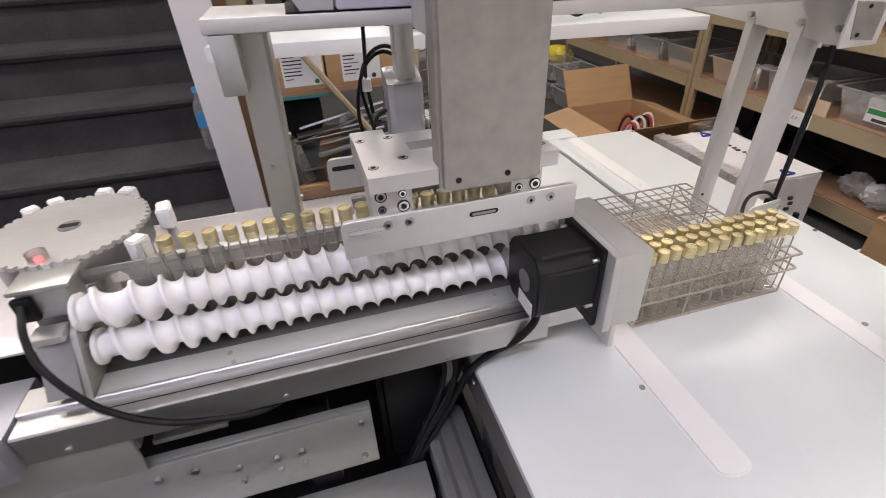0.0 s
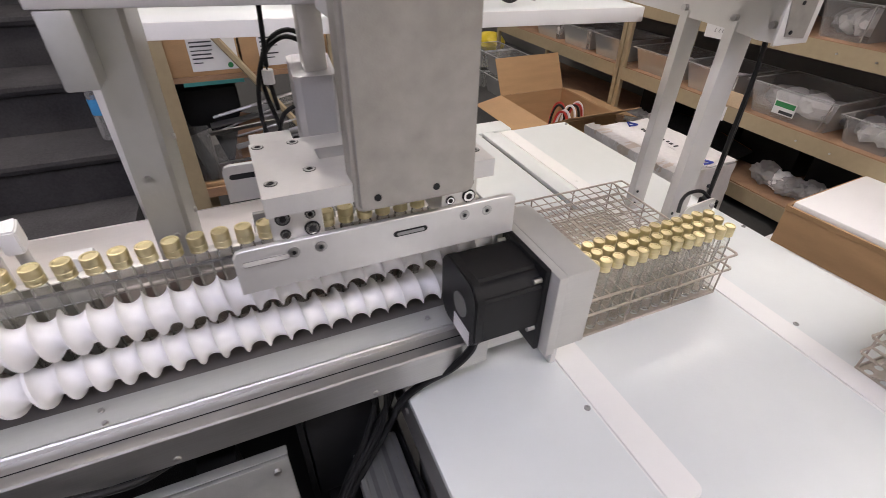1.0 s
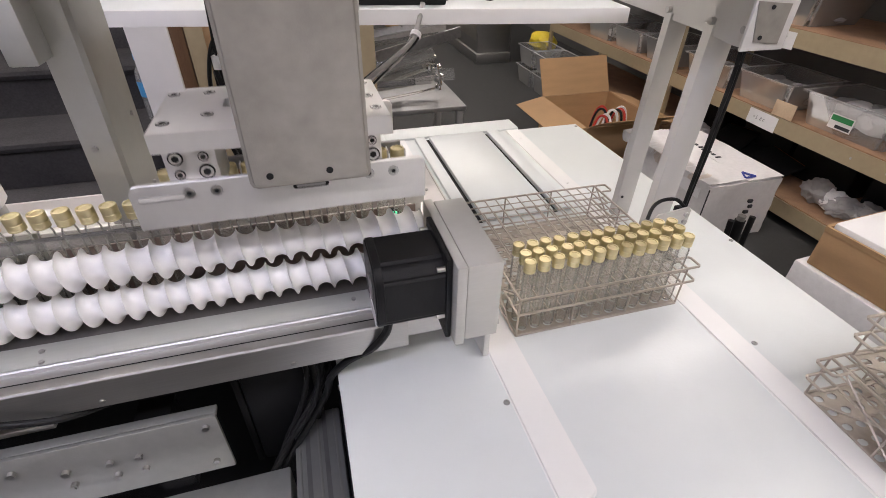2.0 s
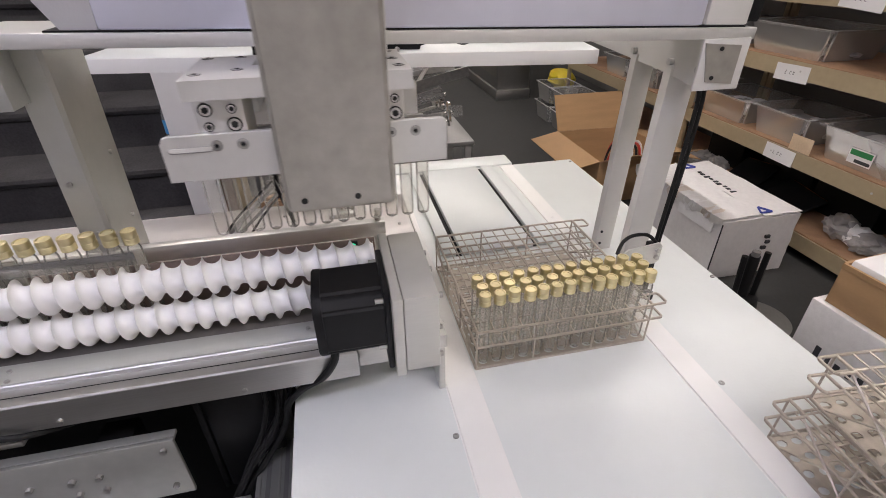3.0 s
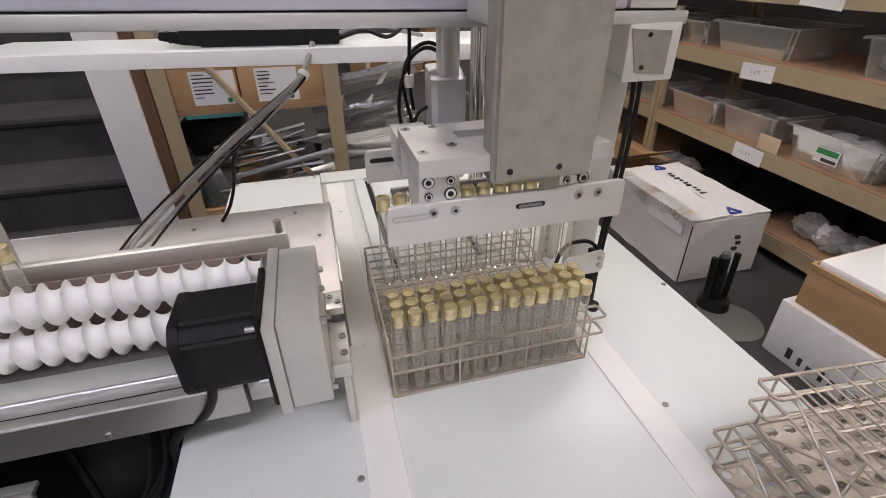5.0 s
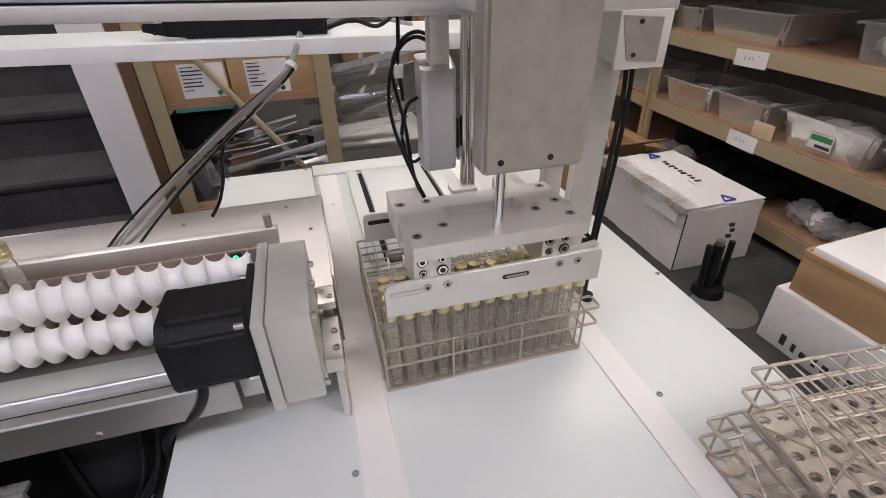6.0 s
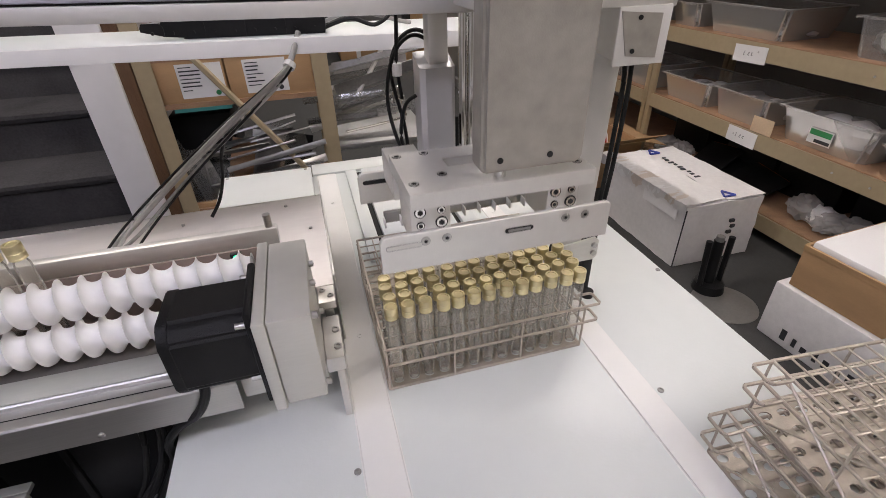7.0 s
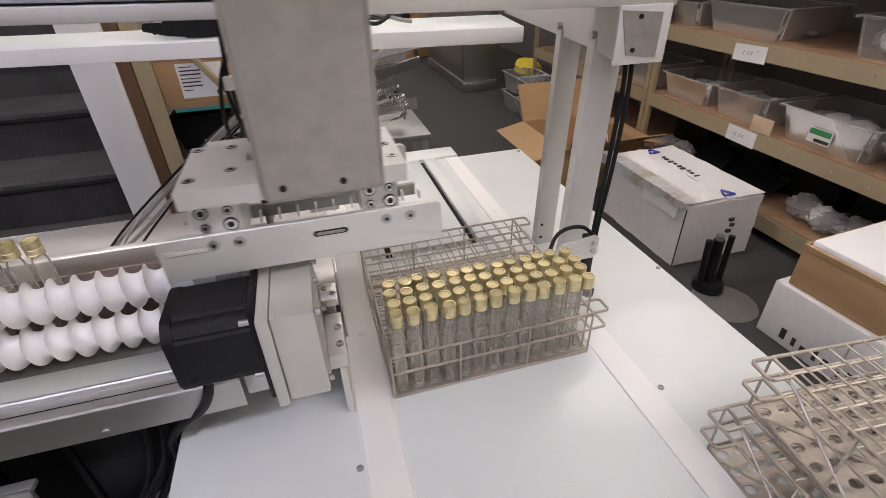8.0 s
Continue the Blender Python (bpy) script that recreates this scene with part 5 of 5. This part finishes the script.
def plastic_bin(x, y, z, w, d, h, fill=0.55, green=False, rz=0.0):
    """A tapered clear bin, open on top, with a rim and bagged parts in it; w along y, d along x."""
    t = thing("storage_bin", (x, y, z), "clear plastic bin half full of white bagged parts" if fill else "clear plastic storage bin", "bin", "storage bins")
    bm = bmesh.new()

    def loop(k, zz, g=0.0):
        s = 0.86 + 0.14 * k
        return [(x + sx * d / 2 * s + sx * g, y + sy * w / 2 * s + sy * g, z + zz) for sx, sy in ((-1, -1), (1, -1), (1, 1), (-1, 1))]
    rings = [loop(0, 0), loop(1, h), loop(1, h, 0.008), loop(1, h - 0.008, 0.009)]
    vs = [[bm.verts.new(p) for p in r] for r in rings]
    bm.faces.new(vs[0][::-1])
    for a, b in zip(vs, vs[1:]):
        for i in range(4):
            bm.faces.new((a[i], a[(i + 1) % 4], b[(i + 1) % 4], b[i]))
    es = [e for e in bm.edges if abs(e.verts[0].co.z - e.verts[1].co.z) > h * 0.5]
    bmesh.ops.bevel(bm, geom=es, offset=0.02, segments=3, affect="EDGES")
    part("shell", bm, BIN, t)
    bm = bmesh.new()
    vs = [[bm.verts.new((px + (0 if k else 0), py, pz + k * 0.0015)) for px, py, pz in loop(1, h + 0.0005, g)] for g, k in ((-0.003, 0), (0.0095, 0), (0.0095, 1), (-0.003, 1))]
    for i in range(4):
        j = (i + 1) % 4
        for a in range(4):
            b = (a + 1) % 4
            bm.faces.new((vs[a][i], vs[a][j], vs[b][j], vs[b][i]))
    part("rim", bm, BIN_RIM, t)
    if fill:
        rr = random.Random(int(y * 977 + z * 131))
        for k in range(5):
            bm = bmesh.new()
            bmesh.ops.create_icosphere(bm, subdivisions=3, radius=1)
            for v in bm.verts:
                v.co *= 1 + 0.25 * noise.noise(v.co * 2.0 + Vector((k, y * 5, z))) + 0.14 * noise.noise(v.co * 6 + Vector((k, y, z)))
            s = (d * rr.uniform(0.20, 0.27), w * rr.uniform(0.16, 0.22), h * min(0.8, fill * 1.2) * rr.uniform(0.42, 0.52))
            c = Vector((x + rr.uniform(-0.16, 0.16) * d, y + (k - 2) * 0.15 * w, z + s[2] * 1.12 + 0.003))
            bmesh.ops.transform(bm, matrix=Matrix.LocRotScale(c, None, s), verts=bm.verts[:])
            part("parts_bag", bm, BAG_WHITE if k % 2 else PLASTIC_BAG, t)
    if green:
        xf = x - d / 2 * 0.95
        lab = part("label", box(xf - 0.005, xf - 0.0035, y - 0.055, y + 0.055, z + 0.03, z + 0.095), PAPER, t, "white and green printed label")
        part("label_band", box(xf - 0.0065, xf - 0.0052, y - 0.050, y + 0.050, z + 0.066, z + 0.090), GREEN, lab)
        part("label_bar", box(xf - 0.0065, xf - 0.0052, y - 0.050, y + 0.020, z + 0.036, z + 0.050), INK, lab)
    return t


B1, B2, B3, B0 = 0.4965, 0.8885, 1.2085, 0.1285
for y, w, h, f, gr in ((1.22, 0.24, 0.12, 0.7, False), (1.60, 0.44, 0.15, 0.75, True), (2.07, 0.34, 0.14, 0.6, False), (2.47, 0.38, 0.13, 0.6, False), (2.92, 0.34, 0.14, 0.5, False), (3.30, 0.34, 0.14, 0.6, False), (3.68, 0.34, 0.14, 0.5, False)):
    plastic_bin(SX + 0.22, y, B1, w, 0.36, h, f, gr)
for y, w, h, f in ((0.95, 0.36, 0.16, 0.6), (1.52, 0.24, 0.15, 0.6), (2.20, 0.50, 0.14, 0.25), (2.62, 0.22, 0.12, 0.5), (3.0, 0.4, 0.14, 0.5), (3.5, 0.4, 0.14, 0.5)):
    plastic_bin(SX + 0.24, y, B2, w, 0.38, h, f)
for y, w in ((1.3, 0.4), (1.9, 0.5), (2.5, 0.4)):
    plastic_bin(SX + 0.24, y, B3, w, 0.38, 0.16, 0.5)
for y, w in ((3.85, 0.36), (4.22, 0.30)):
    plastic_bin(SX - 0.16, y, 0.002, w, 0.30, 0.15, 0.0)
    plastic_bin(SX - 0.16, y, 0.172, w, 0.30, 0.15, 0.0)
bg = thing("bag", (2.6, 4.5, 0.0), "yellow plastic bag on the lowest shelf", "bag")
bm = bmesh.new()
bmesh.ops.create_icosphere(bm, subdivisions=3, radius=1)
for v in bm.verts:
    v.co *= 1 + 0.25 * noise.noise(v.co * 2.5)
bmesh.ops.transform(bm, matrix=Matrix.LocRotScale((2.58, 4.55, 0.28), None, (0.12, 0.16, 0.09)), verts=bm.verts[:])
part("sack", bm, YELLOW, bg)
part("stool", box(2.46, 2.72, 4.42, 4.72, 0.0, 0.2, bevel=0.005), BLACK, bg)


def tag(y0, y1, z, seed):
    t = thing("shelf_label", (SX - 0.002, (y0 + y1) / 2, z), "white paper label with handwriting on the shelf edge", "label", "shelf labels")
    m = Matrix.Translation((SX - 0.002, (y0 + y1) / 2, z)) @ Matrix.Rotation(radians(4 - 3 * seed), 4, "X")
    pap = part("paper", box(-0.0008, 0.0008, -(y1 - y0) / 2, (y1 - y0) / 2, -0.038, 0.038, m=m), PAPER, t)
    rr = random.Random(seed)
    u = 0.034
    for i, h in enumerate((0.020, 0.017, 0.015)):
        lean = Matrix.Rotation(radians(rr.uniform(8, 20)), 4, "X")
        at = m @ Matrix.Translation((0, u, 0.002)) @ lean
        part("pen_stroke", box(-0.0016, -0.0009, -0.0010, 0.0010, -h / 2, h / 2, m=at), INK, pap)
        part("pen_stroke", box(-0.0016, -0.0009, -0.0080, -0.0011, -h * 0.42, -h * 0.42 + 0.0018, m=at), INK, pap)
        if i:
            part("pen_stroke", box(-0.0016, -0.0009, -0.0070, -0.0011, h * 0.30, h * 0.30 + 0.0018, m=at), INK, pap)
        u -= 0.019 + 0.006 * (i == 0)
    return t


tag(1.86, 2.04, 0.453, 1)
tag(1.95, 2.14, 0.832, 2)
tag(1.74, 1.94, 1.165, 0)
hang = thing("price_tag", (SX + 0.03, 1.86, B1), "pale card tag leaning on the bins", "tag")
part("card", box(SX + 0.005, SX + 0.008, 1.80, 1.92, B1, B1 + 0.075, bevel=0.001, m=Matrix.Translation((0, 0, 0))), surface("manila_card", (0.55, 0.42, 0.28), 0.8), hang)
rr = random.Random(21)
for i, y in enumerate((1.10, 1.17, 1.24, 1.31, 1.38, 1.46, 1.54, 1.62, 2.45, 2.60)):
    bm = bmesh.new()
    bmesh.ops.create_icosphere(bm, subdivisions=4, radius=1)
    for v in bm.verts:
        v.co *= 1 + 0.35 * noise.noise(v.co * 2.2 + Vector((i, 0, 0))) + 0.16 * noise.noise(v.co * 6 + Vector((i, 3, 0)))
    s = (rr.uniform(0.06, 0.10), rr.uniform(0.05, 0.085), rr.uniform(0.035, 0.060))
    bmesh.ops.transform(bm, matrix=Matrix.LocRotScale((SX + 0.13 + rr.uniform(-0.02, 0.06), y, B0 + s[2] * 0.95), Euler((0, 0, rr.uniform(0, 3))), s), verts=bm.verts[:])
    solo("plastic_bag", bm, rr.choice([PLASTIC_BAG, BAG_WHITE, PLASTIC_BAG, PLASTIC_BAG]), "crumpled plastic bag of parts on the low shelf", "bag", group="bags on the shelf")
for i, (y, w, h) in enumerate(((1.35, 0.3, 0.2), (1.75, 0.35, 0.22), (2.12, 0.34, 0.2), (2.6, 0.3, 0.22))):
    solo("dark_box", box(SX + 0.30, SX + 0.56, y - w / 2, y + w / 2, B0, B0 + h, bevel=0.008), BLACK, "dark box at the back of the low shelf", "box", group="dark boxes")

for i, (y, tilt, w) in enumerate(((1.95, 24, 0.26), (2.10, 15, 0.30), (2.24, 30, 0.22))):
    pad = thing("dark_folder", (SX + 0.12, y, B0), "black folder with an orange edge leaning on the low shelf", "folder", "dark folders")
    m = Matrix.Translation((SX + 0.05 + 0.02 * i, y, B0 + 0.001)) @ Matrix.Rotation(radians(-tilt), 4, "Y") @ Matrix.Rotation(radians(8 * i - 8), 4, "Z")
    part("cover", box(0, 0.24, -w / 2, w / 2, 0.0, 0.012, bevel=0.002, m=m), BLACK_METAL, pad)
    part("edge", box(0.2405, 0.243, -w / 2 + 0.01, w / 2 - 0.01, 0.003, 0.009, m=m), ORANGE, pad, "thin orange edge")

# ---- boxes on the floor ----
wb = thing("white_carton", (2.2, 1.92, 0), "scuffed white cardboard carton with blue triangle prints", "box")


def crumpled(x0, x1, y0, y1, z0, z1, cuts, amp, seed, m=None, foot=True):
    """A carton panel or body with dents and wavy edges; the underside stays flat."""
    bm = box(x0, x1, y0, y1, z0, z1)
    bmesh.ops.subdivide_edges(bm, edges=[e for e in bm.edges if e.calc_length() > 0.03], cuts=cuts, use_grid_fill=True)
    for v in bm.verts:
        p = v.co * 9 + Vector((seed, seed * 2, 0))
        d = noise.noise_vector(p) * amp + noise.noise_vector(p * 3.1) * amp * 0.45
        v.co += Vector((d.x, d.y, 0.0 if foot and v.co.z < z0 + 1e-4 else d.z))
    if m:
        bmesh.ops.transform(bm, matrix=m, verts=bm.verts[:])
    return bm


part("body", crumpled(1.985, 2.405, 1.60, 2.24, 0.0, 0.307, 15, 0.008, 3), WHITE_CARD, wb)
m = Matrix.Translation((1.985, 1.92, 0.3165)) @ Matrix.Rotation(radians(-1.5), 4, "Y")
part("flap", crumpled(0.0, 0.205, -0.315, 0.316, 0.0, 0.004, 14, 0.0065, 7, m, False), WHITE_CARD, wb, "creased white flap")
part("flap", crumpled(2.198, 2.405, 1.603, 2.24, 0.3155, 0.3195, 14, 0.0045, 11, None, False), WHITE_CARD, wb, "creased white flap")
part("seam", box(1.981, 1.9835, 1.594, 1.600, 0.0, 0.30), INK, wb)
part("tape", crumpled(1.971, 1.974, 1.64, 1.88, 0.235, 0.305, 6, 0.003, 5, None, False), FOAM, wb, "torn white tape")
rt = random.Random(5)
for k in range(11):
    y = 1.60 + 0.058 * k
    w, dpt = rt.uniform(0.05, 0.14), rt.uniform(0.012, 0.06)
    bm = bmesh.new()
    n = 7
    top = [bm.verts.new((1.974 - 0.006 * rt.random(), y + w * i / n, 0.325 + 0.004 * rt.random())) for i in range(n + 1)]
    low = [bm.verts.new((1.972 - 0.010 * rt.random(), y + w * i / n, 0.316 - dpt * (0.5 + 0.5 * rt.random()) * math.sin(math.pi * (i + 0.5) / (n + 1)))) for i in range(n + 1)]
    back = [bm.verts.new((2.02 + 0.04 * rt.random(), y + w * i / n, 0.329 + 0.006 * rt.random())) for i in range(n + 1)]
    for i in range(n):
        bm.faces.new((top[i], top[i + 1], low[i + 1], low[i]))
        bm.faces.new((back[i], back[i + 1], top[i + 1], top[i]))
    bmesh.ops.solidify(bm, geom=bm.faces[:], thickness=0.0012)
    part("torn_paper", bm, (WHITE_CARD, TORN, WHITE_CARD, FOAM)[k % 4], wb, "torn and lifted paper edge")


def triangle(cx, cy, s, z, parent, axis="z"):
    bm = bmesh.new()
    for k in range(3):
        a, b = math.radians(90 + 120 * k), math.radians(90 + 120 * (k + 1))
        pa, pb = (cx + s * math.cos(a), cy + s * math.sin(a)), (cx + s * math.cos(b), cy + s * math.sin(b))
        if axis == "z":
            bm_rod(bm, (*pa, z), (*pb, z), s * 0.16, 4)
        else:
            bm_rod(bm, (pa[0], z, pa[1]), (pb[0], z, pb[1]), s * 0.16, 4)
    part("triangle_print", bm, BLUE, parent)


for cx, cy in ((2.225, 1.640), (2.235, 2.185)):
    triangle(cx, cy, 0.034, 0.3235, wb)
for k in range(9):
    part("print_bar", box(2.222 + 0.006 * (k % 3), 2.252 - 0.005 * (k % 2), 1.84 + 0.032 * k, 1.852 + 0.032 * k + 0.006 * (k % 2), 0.3205, 0.3245), INK, wb)
for k in range(3):
    part("print_bar", box(2.24 + 0.012 * (k % 2), 2.262 + 0.01 * (k % 2), 1.588, 1.604, 0.20 - 0.03 * k, 0.215 - 0.03 * k), INK, wb)

ob_ = thing("open_box", (2.1, 2.75, 0), "open brown cardboard box with raised flaps", "box")
for a in ((1.86, 2.38, 2.47, 2.475, 0.0, 0.27), (1.86, 2.38, 3.065, 3.07, 0.0, 0.27), (1.86, 1.865, 2.4755, 3.0645, 0.0, 0.27), (2.375, 2.38, 2.4755, 3.0645, 0.0, 0.27), (1.866, 2.374, 2.476, 3.064, 0.0, 0.006)):
    part("side", box(*a), CARD, ob_)
for (px, py, sx, sy, ax, ang) in ((2.12, 3.068, 0.52, 0.25, "X", 62), (1.862, 2.77, 0.20, 0.59, "Y", 24), (2.378, 2.77, 0.20, 0.59, "Y", -30), (2.12, 2.472, 0.52, 0.22, "X", -28)):
    base = Matrix.Translation((px, py, 0.2715))
    if ax == "X":
        d = 1 if ang > 0 else -1
        bm = box(-sx / 2, sx / 2, 0 if d > 0 else -sy, sy if d > 0 else 0, 0, 0.004, m=base @ Matrix.Rotation(radians(ang), 4, "X"))
    else:
        d = -1 if ang > 0 else 1
        bm = box(-sx if d < 0 else 0, 0 if d < 0 else sx, -sy / 2, sy / 2, 0, 0.004, m=base @ Matrix.Rotation(radians(-ang * 0.5), 4, "Y"))
    part("flap", bm, CARD, ob_)
for i in range(8):
    x, y = 2.0 + 0.03 * i, 2.62 + rr.uniform(-0.06, 0.1)
    solo("coiled_wire", tube([(x, y, 0.012), (x - 0.02, y + 0.03, 0.16), (x + 0.03, y + 0.05, 0.275), (x + 0.06, y, 0.255), (x + 0.07, y - 0.03, 0.012)], 0.008, 6), (RED, PAPER, BLACK)[i % 3], "coiled wire inside the open box", "wire", group="coiled wires")

lower = thing("white_carton", (2.33, 0.86, 0), "white cardboard carton with blue prints under another box", "box")
M = Matrix.Translation((2.335, 0.86, 0)) @ Matrix.Rotation(radians(4), 4, "Z")
part("body", box(-0.30, 0.32, -0.30, 0.30, 0.0, 0.235, bevel=0.006, m=M), WHITE_CARD, lower)
for k in range(12):
    part("print_bar", box(-0.27 + 0.03 * k, -0.255 + 0.03 * k + 0.008 * (k % 3), 0.3003, 0.3012, 0.04 + 0.012 * (k % 2), 0.07, m=M), INK, lower)
    part("print_bar", box(-0.3013, -0.3004, -0.25 + 0.04 * k, -0.235 + 0.04 * k + 0.006 * (k % 2), 0.03, 0.055 + 0.01 * (k % 3), m=M), INK, lower)
part("triangle_print", box(-0.26, -0.23, 0.3003, 0.3012, 0.15, 0.20, m=M), BLUE, lower)
upper = thing("foam_box", (2.33, 0.86, 0.237), "brown cardboard box holding a white foam lid", "box")
part("carton", box(-0.28, 0.34, -0.31, 0.27, 0.237, 0.385, bevel=0.004, m=M), CARD, upper)
part("carton_rim", box(-0.283, -0.272, -0.31, 0.27, 0.3855, 0.405, m=M), CARD, upper)
part("carton_rim", box(-0.2715, 0.34, 0.262, 0.274, 0.3855, 0.405, m=M), CARD, upper)
part("foam_lid", box(-0.268, 0.335, -0.30, 0.258, 0.3855, 0.425, bevel=0.012, m=M), FOAM, upper, "white polystyrene lid")

stand = thing("black_holder", (2.02, 1.41, 0), "black plastic holder with two prongs on the floor", "holder")
part("base", rod((2.02, 1.41, 0.004), (2.02, 1.41, 0.040), 0.066, 28, r2=0.060), BLACK, stand)
for dx in (-0.05, 0.05):
    bm = bmesh.new()
    bm_rod(bm, (2.02 + dx, 1.41, 0.04), (2.02 + dx * 1.15, 1.42, 0.25), 0.013, 10)
    part("prong", bm, BLACK, stand)
part("spindle", rod((2.02, 1.42, 0.04), (2.02, 1.425, 0.24), 0.026, 14, r2=0.022), BLACK, stand)
part("cap", rod((2.02, 1.425, 0.2405), (2.02, 1.425, 0.262), 0.017, 14), ALU_DARK, stand)
plate = solo("paper_disc", rod((2.01, 1.30, 0.0005), (2.01, 1.30, 0.003), 0.13, 40), ALU_DARK, "pale grey round sheet on the floor", "disc")

# ---- far end of the room ----
mach = thing("floor_machine", (2.1, 5.2, 0), "grey metal cabinet on a low plinth", "cabinet")
part("plinth", box(2.04, 2.42, 4.94, 6.4, 0.0, 0.10, bevel=0.01), ALU_DARK, mach)
part("body", box(2.06, 2.42, 4.98, 6.4, 0.1005, 1.30, bevel=0.01), ALU_DARK, mach)
part("door", box(2.053, 2.0595, 5.02, 6.3, 0.22, 1.2, bevel=0.003), COVER, mach)
for bx, by, w, h in ((1.7, 6.9, 0.45, 0.30), (1.25, 7.4, 0.5, 0.4), (2.3, 7.2, 0.5, 0.8)):
    c = thing("far_carton", (bx, by, 0), "brown cardboard carton at the end of the aisle", "box", "far cartons")
    part("carton", box(bx - w / 2, bx + w / 2, by - 0.2, by + 0.2, 0, h, bevel=0.006), CARD, c)
    part("tape", box(bx - 0.03, bx + 0.03, by - 0.2025, by - 0.2008, 0.0, h - 0.01), PAPER, c)
desk = thing("far_bench", (0.9, 7.9, 0), "dark work bench at the end of the aisle", "bench")
part("top", box(0.0, 2.2, 7.7, 8.4, 0.72, 0.76), WOOD, desk)
for x in (0.02, 2.12):
    part("leg", box(x, x + 0.06, 7.75, 8.35, 0, 0.7198), BLACK_METAL, desk)


# ---- movement ----
def between(table_rows, t):
    for (t0, a), (t1, b) in zip(table_rows, table_rows[1:]):
        if t <= t1:
            return a + (b - a) * max(0.0, (t - t0)) / (t1 - t0)
    return table_rows[-1][1]


SLIDE = [(0, 0.0), (2.42, 0.0), (2.6, 0.008), (2.8, 0.0375), (3.5, 0.241), (3.9, 0.355), (4.05, 0.382), (4.25, 0.389), (7.15, 0.389), (7.3, 0.383), (7.5, 0.340), (8.0, 0.196), (8.1, 0.168)]
LIFT = [(0, 0.0), (1.72, 0.0), (1.9, 0.012), (2.4, 0.095), (2.55, 0.099), (4.0, 0.098), (4.2, 0.094), (4.5, 0.070), (5.0, 0.004), (5.2, -0.029), (5.5, -0.082), (5.62, -0.093), (6.6, -0.093), (6.75, -0.084), (7.0, -0.037), (7.2, -0.010), (7.3, -0.007), (8.1, -0.007)]
SHIFT = [(0, 0.0), (7.3, 0.0), (7.4, -0.004), (7.5, -0.010), (7.65, -0.0155), (7.8, -0.0175), (8.1, -0.018)]
FEED = [(0, 0.0), (1.9, 0.0), (2.8, 0.009), (3.3, 0.0105), (3.5, 0.0115), (4.0, 0.020), (4.5, 0.034), (5.2, 0.044), (6.3, 0.057), (7.0, 0.066), (7.5, 0.0765), (7.7, 0.077), (8.1, 0.077)]


def times(*tables):
    return sorted({min(t, 8.0) for tb in tables for t, _ in tb})


def motions():
    walk(carriage, [(t, pose(CX + between(SLIDE, t), 0.60, 1.13)) for t in times(SLIDE)])
    walk(gripper, [(t, pose(CX + between(SLIDE, t), ROW_Y, 1.067 + between(LIFT, t))) for t in times(SLIDE, LIFT)])
    walk(RACK, [(t, pose(0.5005, 0.770 + between(SHIFT, t), TZ)) for t in times(SHIFT)])
    for ob, x, y, ax, ay in rack_vials:
        walk(ob, [(t, pose(x, y + between(SHIFT, t), TZ + 0.003, ax, ay)) for t in times(SHIFT)])
    for ob, x, xe, a in carried_vials:
        rows = []
        for t in times(SLIDE, LIFT, SHIFT):
            s = between(SLIDE, t) / 0.389
            if t < 5.6:
                rows.append((t, pose(x + (xe - x) * s, ROW_Y, PICK_Z + between(LIFT, t))))
            else:
                rows.append((t, pose(xe, 0.5255 + 3 * PY + between(SHIFT, t), TZ + 0.003, a, a)))
        walk(ob, rows)
    for ob, x in line_vials + [(bare, -0.080)]:
        walk(ob, [(t, pose(x + between(FEED, t), ROW_Y, PICK_Z)) for t in times(FEED)])
    steps = sorted({round(8.0 * i / 64, 4) for i in range(65)})
    for ob, z in ((SCREW_UP, 1.0300), (SCREW_LOW, 0.9815)):
        walk(ob, [(t, pose(0.1, 0.557, z, START_TURN - 360 * between(FEED, t) / 0.0207)) for t in steps])


START_TURN = 40.0
motions()
